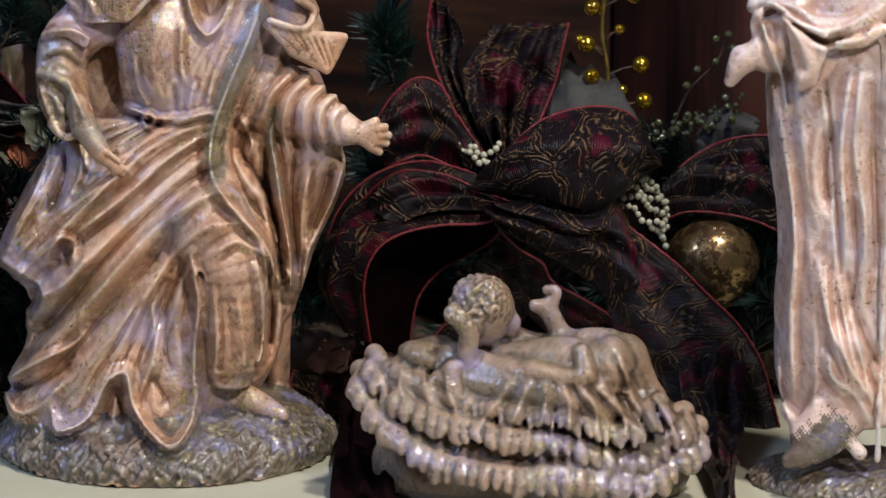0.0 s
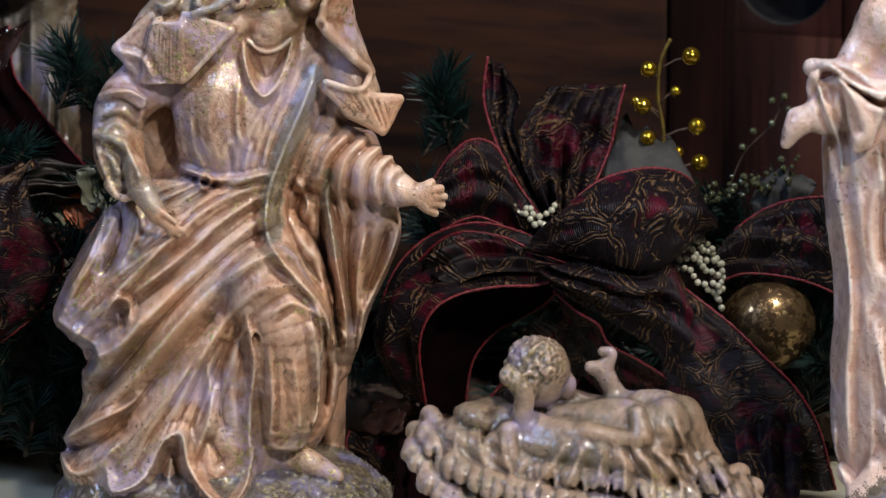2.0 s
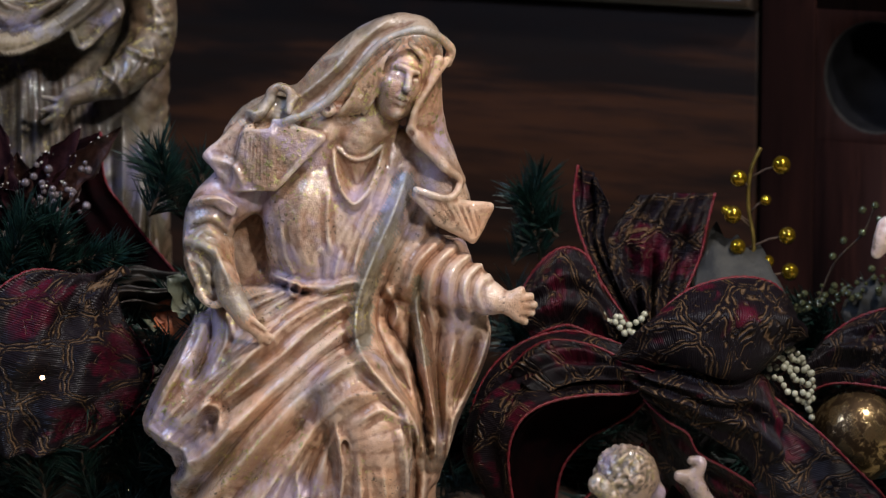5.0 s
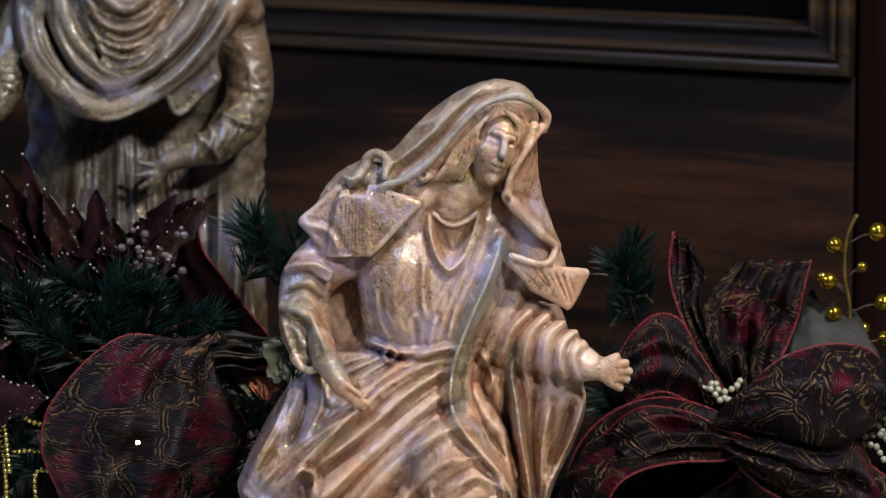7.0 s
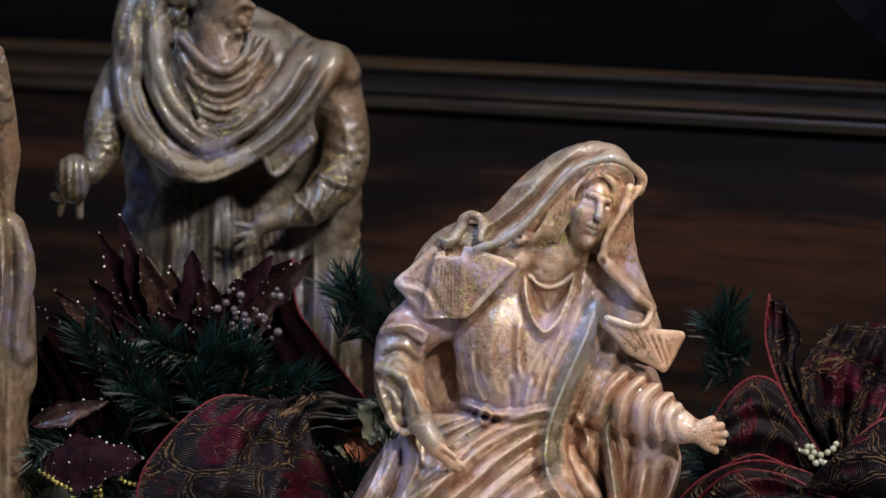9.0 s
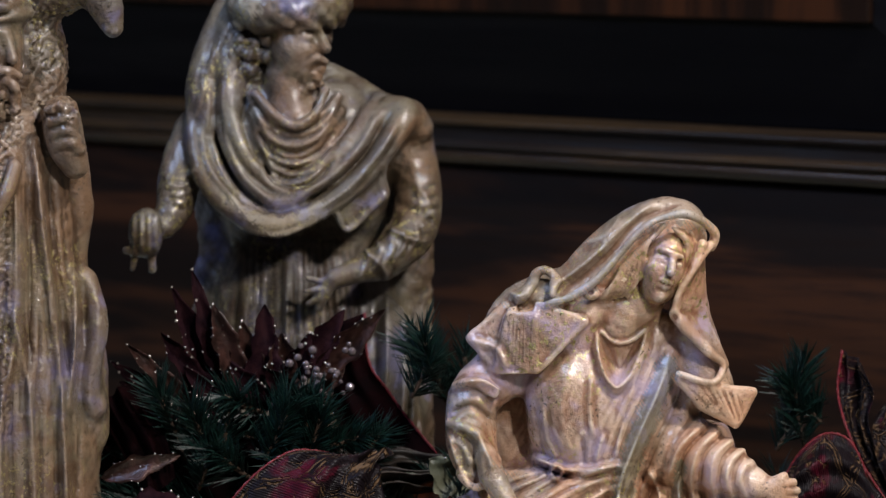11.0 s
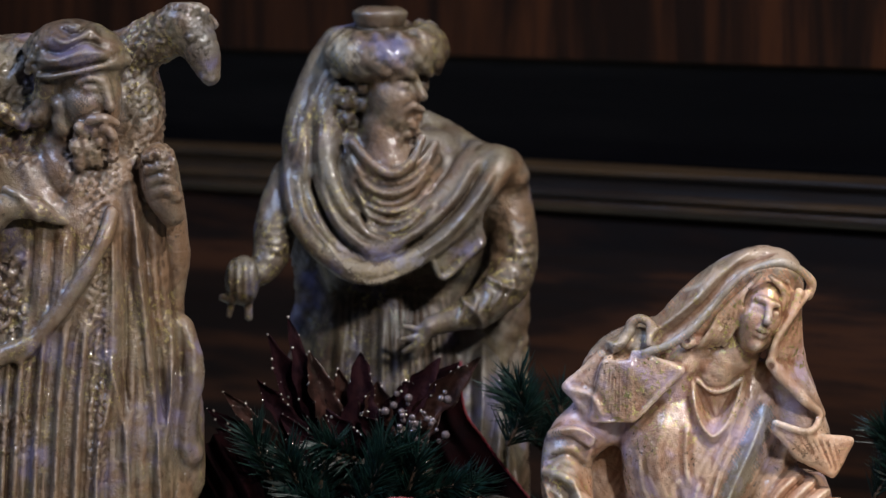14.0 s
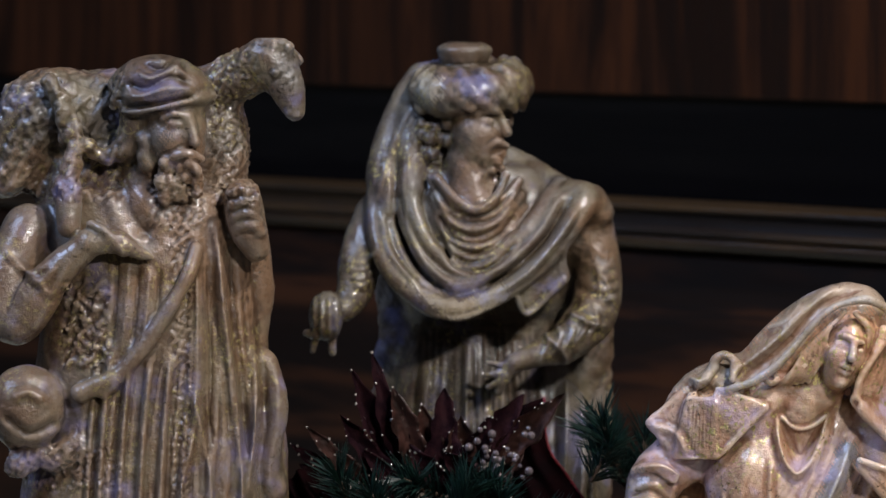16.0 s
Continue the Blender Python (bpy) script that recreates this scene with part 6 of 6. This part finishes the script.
# ---- leaves ----
def leaf(board, name, root, tip, wide, material, parent, cup=0.25, curl=0.3, seed=0, label="", grains=0, side=None):
    rng = random.Random(seed)
    a, b = board.spot(*root), board.spot(*tip)
    d = b - a
    ln = d.length
    ax = d.normalized()
    view = (Vector((0, 0, 0.386)) - a).normalized()
    across = (side or ax.cross(view)).normalized()
    up = across.cross(ax).normalized()
    if up.dot(view) < 0:
        up = -up
    n, m = 14, 6
    verts, faces = [], []
    for layer in (0, 1):
        for i in range(n + 1):
            t = i / n
            hw = wide * 0.00024 * (math.sin(math.pi * t ** 0.75) ** 0.8) * (1 + 0.28 * math.sin(t * 19 + seed) * math.sin(t * 7 + 2 * seed)) + 0.0002
            for j in range(m + 1):
                s = 2 * j / m - 1
                h = ln * curl * (t * t - t) * -0.5 + abs(s) ** 1.4 * hw * cup * 2 - 0.0005 * layer + 0.0013 * math.sin(t * 13 + s * 3 + seed) * math.sin(t * 5 + s + 2 * seed)
                verts.append(a + ax * (t * ln) + across * (s * hw) + up * h)
    w, off = m + 1, (n + 1) * (m + 1)
    for i in range(n):
        for j in range(m):
            q = (i * w + j, (i + 1) * w + j, (i + 1) * w + j + 1, i * w + j + 1)
            faces += [q, tuple(off + z for z in q[::-1])]
        for j in (0, m):
            faces.append((i * w + j, (i + 1) * w + j, off + (i + 1) * w + j, off + i * w + j))
    inv = parent.matrix_world.inverted()
    ob = mesh_ob(name, [inv @ p for p in verts], faces, material, True, parent, label)
    for q in range(grains):
        i, j = rng.randrange(2, n + 1), rng.choice((0, 0, m, m, m // 2, 1))
        g = new("glitter_grain", GRAIN)
        g.matrix_world = Matrix.Translation(inv @ (verts[i * w + j] + up * 0.0004)) @ Matrix.Diagonal((*[0.00022 + 0.0005 * rng.random() ** 2] * 3, 1))
        g.parent = ob
    return ob


star = empty("poinsettia_pick", "plum and copper glittered poinsettia pick", "poinsettia", m=Matrix.Translation(B_PINE.spot(560, 760, 30)))
bpy.context.view_layer.update()
for q, (x0, y0, x1, y1, wd, mt) in enumerate((
        (500, 760, 432, 530, 30, M_PLUM), (480, 740, 398, 560, 30, M_PLUM), (520, 740, 470, 590, 34, M_COPPER), (470, 760, 380, 640, 28, M_PLUM), (560, 760, 560, 590, 40, M_PLUM), (540, 740, 520, 620, 34, M_COPPER),
        (600, 740, 640, 640, 30, M_PLUM), (640, 730, 770, 600, 34, M_COPPER), (620, 720, 700, 600, 34, M_PLUM), (590, 760, 590, 640, 40, M_COPPER), (500, 790, 420, 700, 30, M_PLUM), (460, 800, 320, 660, 26, M_COPPER),
        (440, 790, 305, 725, 28, M_PLUM), (420, 780, 290, 690, 24, M_PLUM), (560, 780, 500, 690, 34, M_PLUM), (620, 770, 560, 700, 30, M_PLUM), (640, 760, 700, 700, 26, M_COPPER), (430, 800, 350, 760, 24, M_COPPER))):
    leaf(B_PINE, "leaf", (x0, y0, 20 + 4 * (q % 5)), (x1, y1, 40 + 12 * (q % 4)), 0.72 * wd, mt, star, seed=q, grains=13, cup=0.35, curl=0.35 * (-1) ** q)
rng = random.Random(3)
for q in range(38):
    bead_at("berry", SMOKE, B_PINE.spot(655 + 46 * rng.gauss(0, 0.6), 722 + 42 * rng.gauss(0, 0.6), 70 + 20 * rng.random()), 0.0009 + 0.0011 * rng.random(), star)

rose = empty("silk_rose_leaf", "grey-taupe silk leaf behind the bow", "silk leaf", m=Matrix.Translation(B_BOW.spot(1050, 240, -60)))
bpy.context.view_layer.update()
M_TAUPE = plain("taupe_silk", (0.007, 0.0065, 0.005), (0.022, 0.020, 0.016), 0.7, 0, 120, 0.5)
leaf(B_BOW, "petal", (965, 225, -50), (1135, 225, -50), 130, M_TAUPE, rose, seed=3, cup=-0.25, curl=0.5, side=Vector((0, 0.35, 1)))
leaf(B_BOW, "petal", (1230, 250, -90), (1350, 215, -90), 44, M_TAUPE, rose, seed=5, cup=-0.2, curl=0.4, side=Vector((0, 0.3, 1)))

bird = empty("silk_flower", "orange and sage silk flower with gold glitter", "silk flower", m=Matrix.Translation(B_LEFT.spot(480, 680, -60)))
bpy.context.view_layer.update()
for q, (x0, y0, x1, y1, wd, mt) in enumerate(((520, 720, 420, 630, 40, M_SAGE), (530, 700, 440, 660, 38, M_ORANGE), (520, 740, 430, 700, 34, M_ORANGE), (500, 760, 380, 690, 24, M_BROWN), (440, 700, 330, 655, 16, M_COPPER), (540, 660, 470, 610, 40, M_SAGE))):
    leaf(B_LEFT, "petal", (x0, y0, -50 + 3 * q), (x1, y1, -30 + 4 * q), wd, mt, bird, seed=20 + q, grains=7, cup=0.2, curl=0.3)

copper = empty("copper_leaf_spray", "copper glittered leaf spray low in the garland", "leaf spray", m=Matrix.Translation(B_BOW.spot(20, 300, -40)))
bpy.context.view_layer.update()
for q, (x0, y0, x1, y1, wd, mt) in enumerate(((120, 270, -10, 230, 36, M_COPPER), (110, 300, 0, 290, 30, M_ORANGE), (100, 250, 10, 200, 30, M_BROWN), (80, 320, -40, 330, 30, M_PLUM))):
    leaf(B_BOW, "leaf", (x0, y0, -60), (x1, y1, -40 + 6 * q), wd, mt, copper, seed=40 + q, grains=9)
low = empty("copper_leaf_spray", "dark bronze leaf lying under the bow", "leaf spray", m=Matrix.Translation(B_BOW.spot(600, 640, 30)))
bpy.context.view_layer.update()
for q, (x0, y0, x1, y1, wd) in enumerate(((540, 650, 640, 590, 26), (560, 640, 700, 625, 24))):
    leaf(B_BOW, "leaf", (x0, y0, 30), (x1, y1, 50), wd, M_COPPER, low, seed=50 + q, grains=3)

dome = new("dark_ball", sphere_mesh("dark_ball", plain("dark_green_glass", (0.012, 0.014, 0.008), (0.03, 0.03, 0.018), 0.45, 0.3, 30, 0.3, 0.1), 0.026, 40, 28))
dome.matrix_world = Matrix.Translation(B_LEFT.spot(-60, 790, -130))
tagged(dome, "dark green glass ball with gold bead chains", "ornament")
cap = empty("glitter_leaf", "bronze glittered leaf over a dark ball", "leaf spray", m=Matrix.Translation(B_LEFT.spot(0, 690, 40)))
bpy.context.view_layer.update()
leaf(B_LEFT, "leaf", (-90, 710, 60), (90, 700, 60), 46, M_PLUM, cap, seed=61, grains=60, cup=-0.2, curl=0.5, side=Vector((0, 0.4, 1)))
leaf(B_LEFT, "leaf", (-110, 640, 20), (30, 600, 20), 20, M_COPPER, cap, seed=62, grains=12)

# ---- fairy lights ----
BULB = sphere_mesh("bulb", M_BULB, 0.0010, 12, 8)
for bd, x, y, w in ((B_LEFT, 248, 777, 150), (B_BOW, -45, 580, 0), (B_LEFT, 600, 980, -30)):
    light = empty("fairy_light", "tiny warm fairy light on a dark wire", "fairy light", "fairy lights", Matrix.Translation(bd.spot(x, y, w)))
    o = new("bulb", BULB)
    o.parent = light
    v, f = tube_data([(0, 0.0008, 0), (0, 0.003, -0.001), (0.001, 0.006, -0.003)], 0.0007, 6)
    mesh_ob("socket", v, f, M_BLACK, True, light)
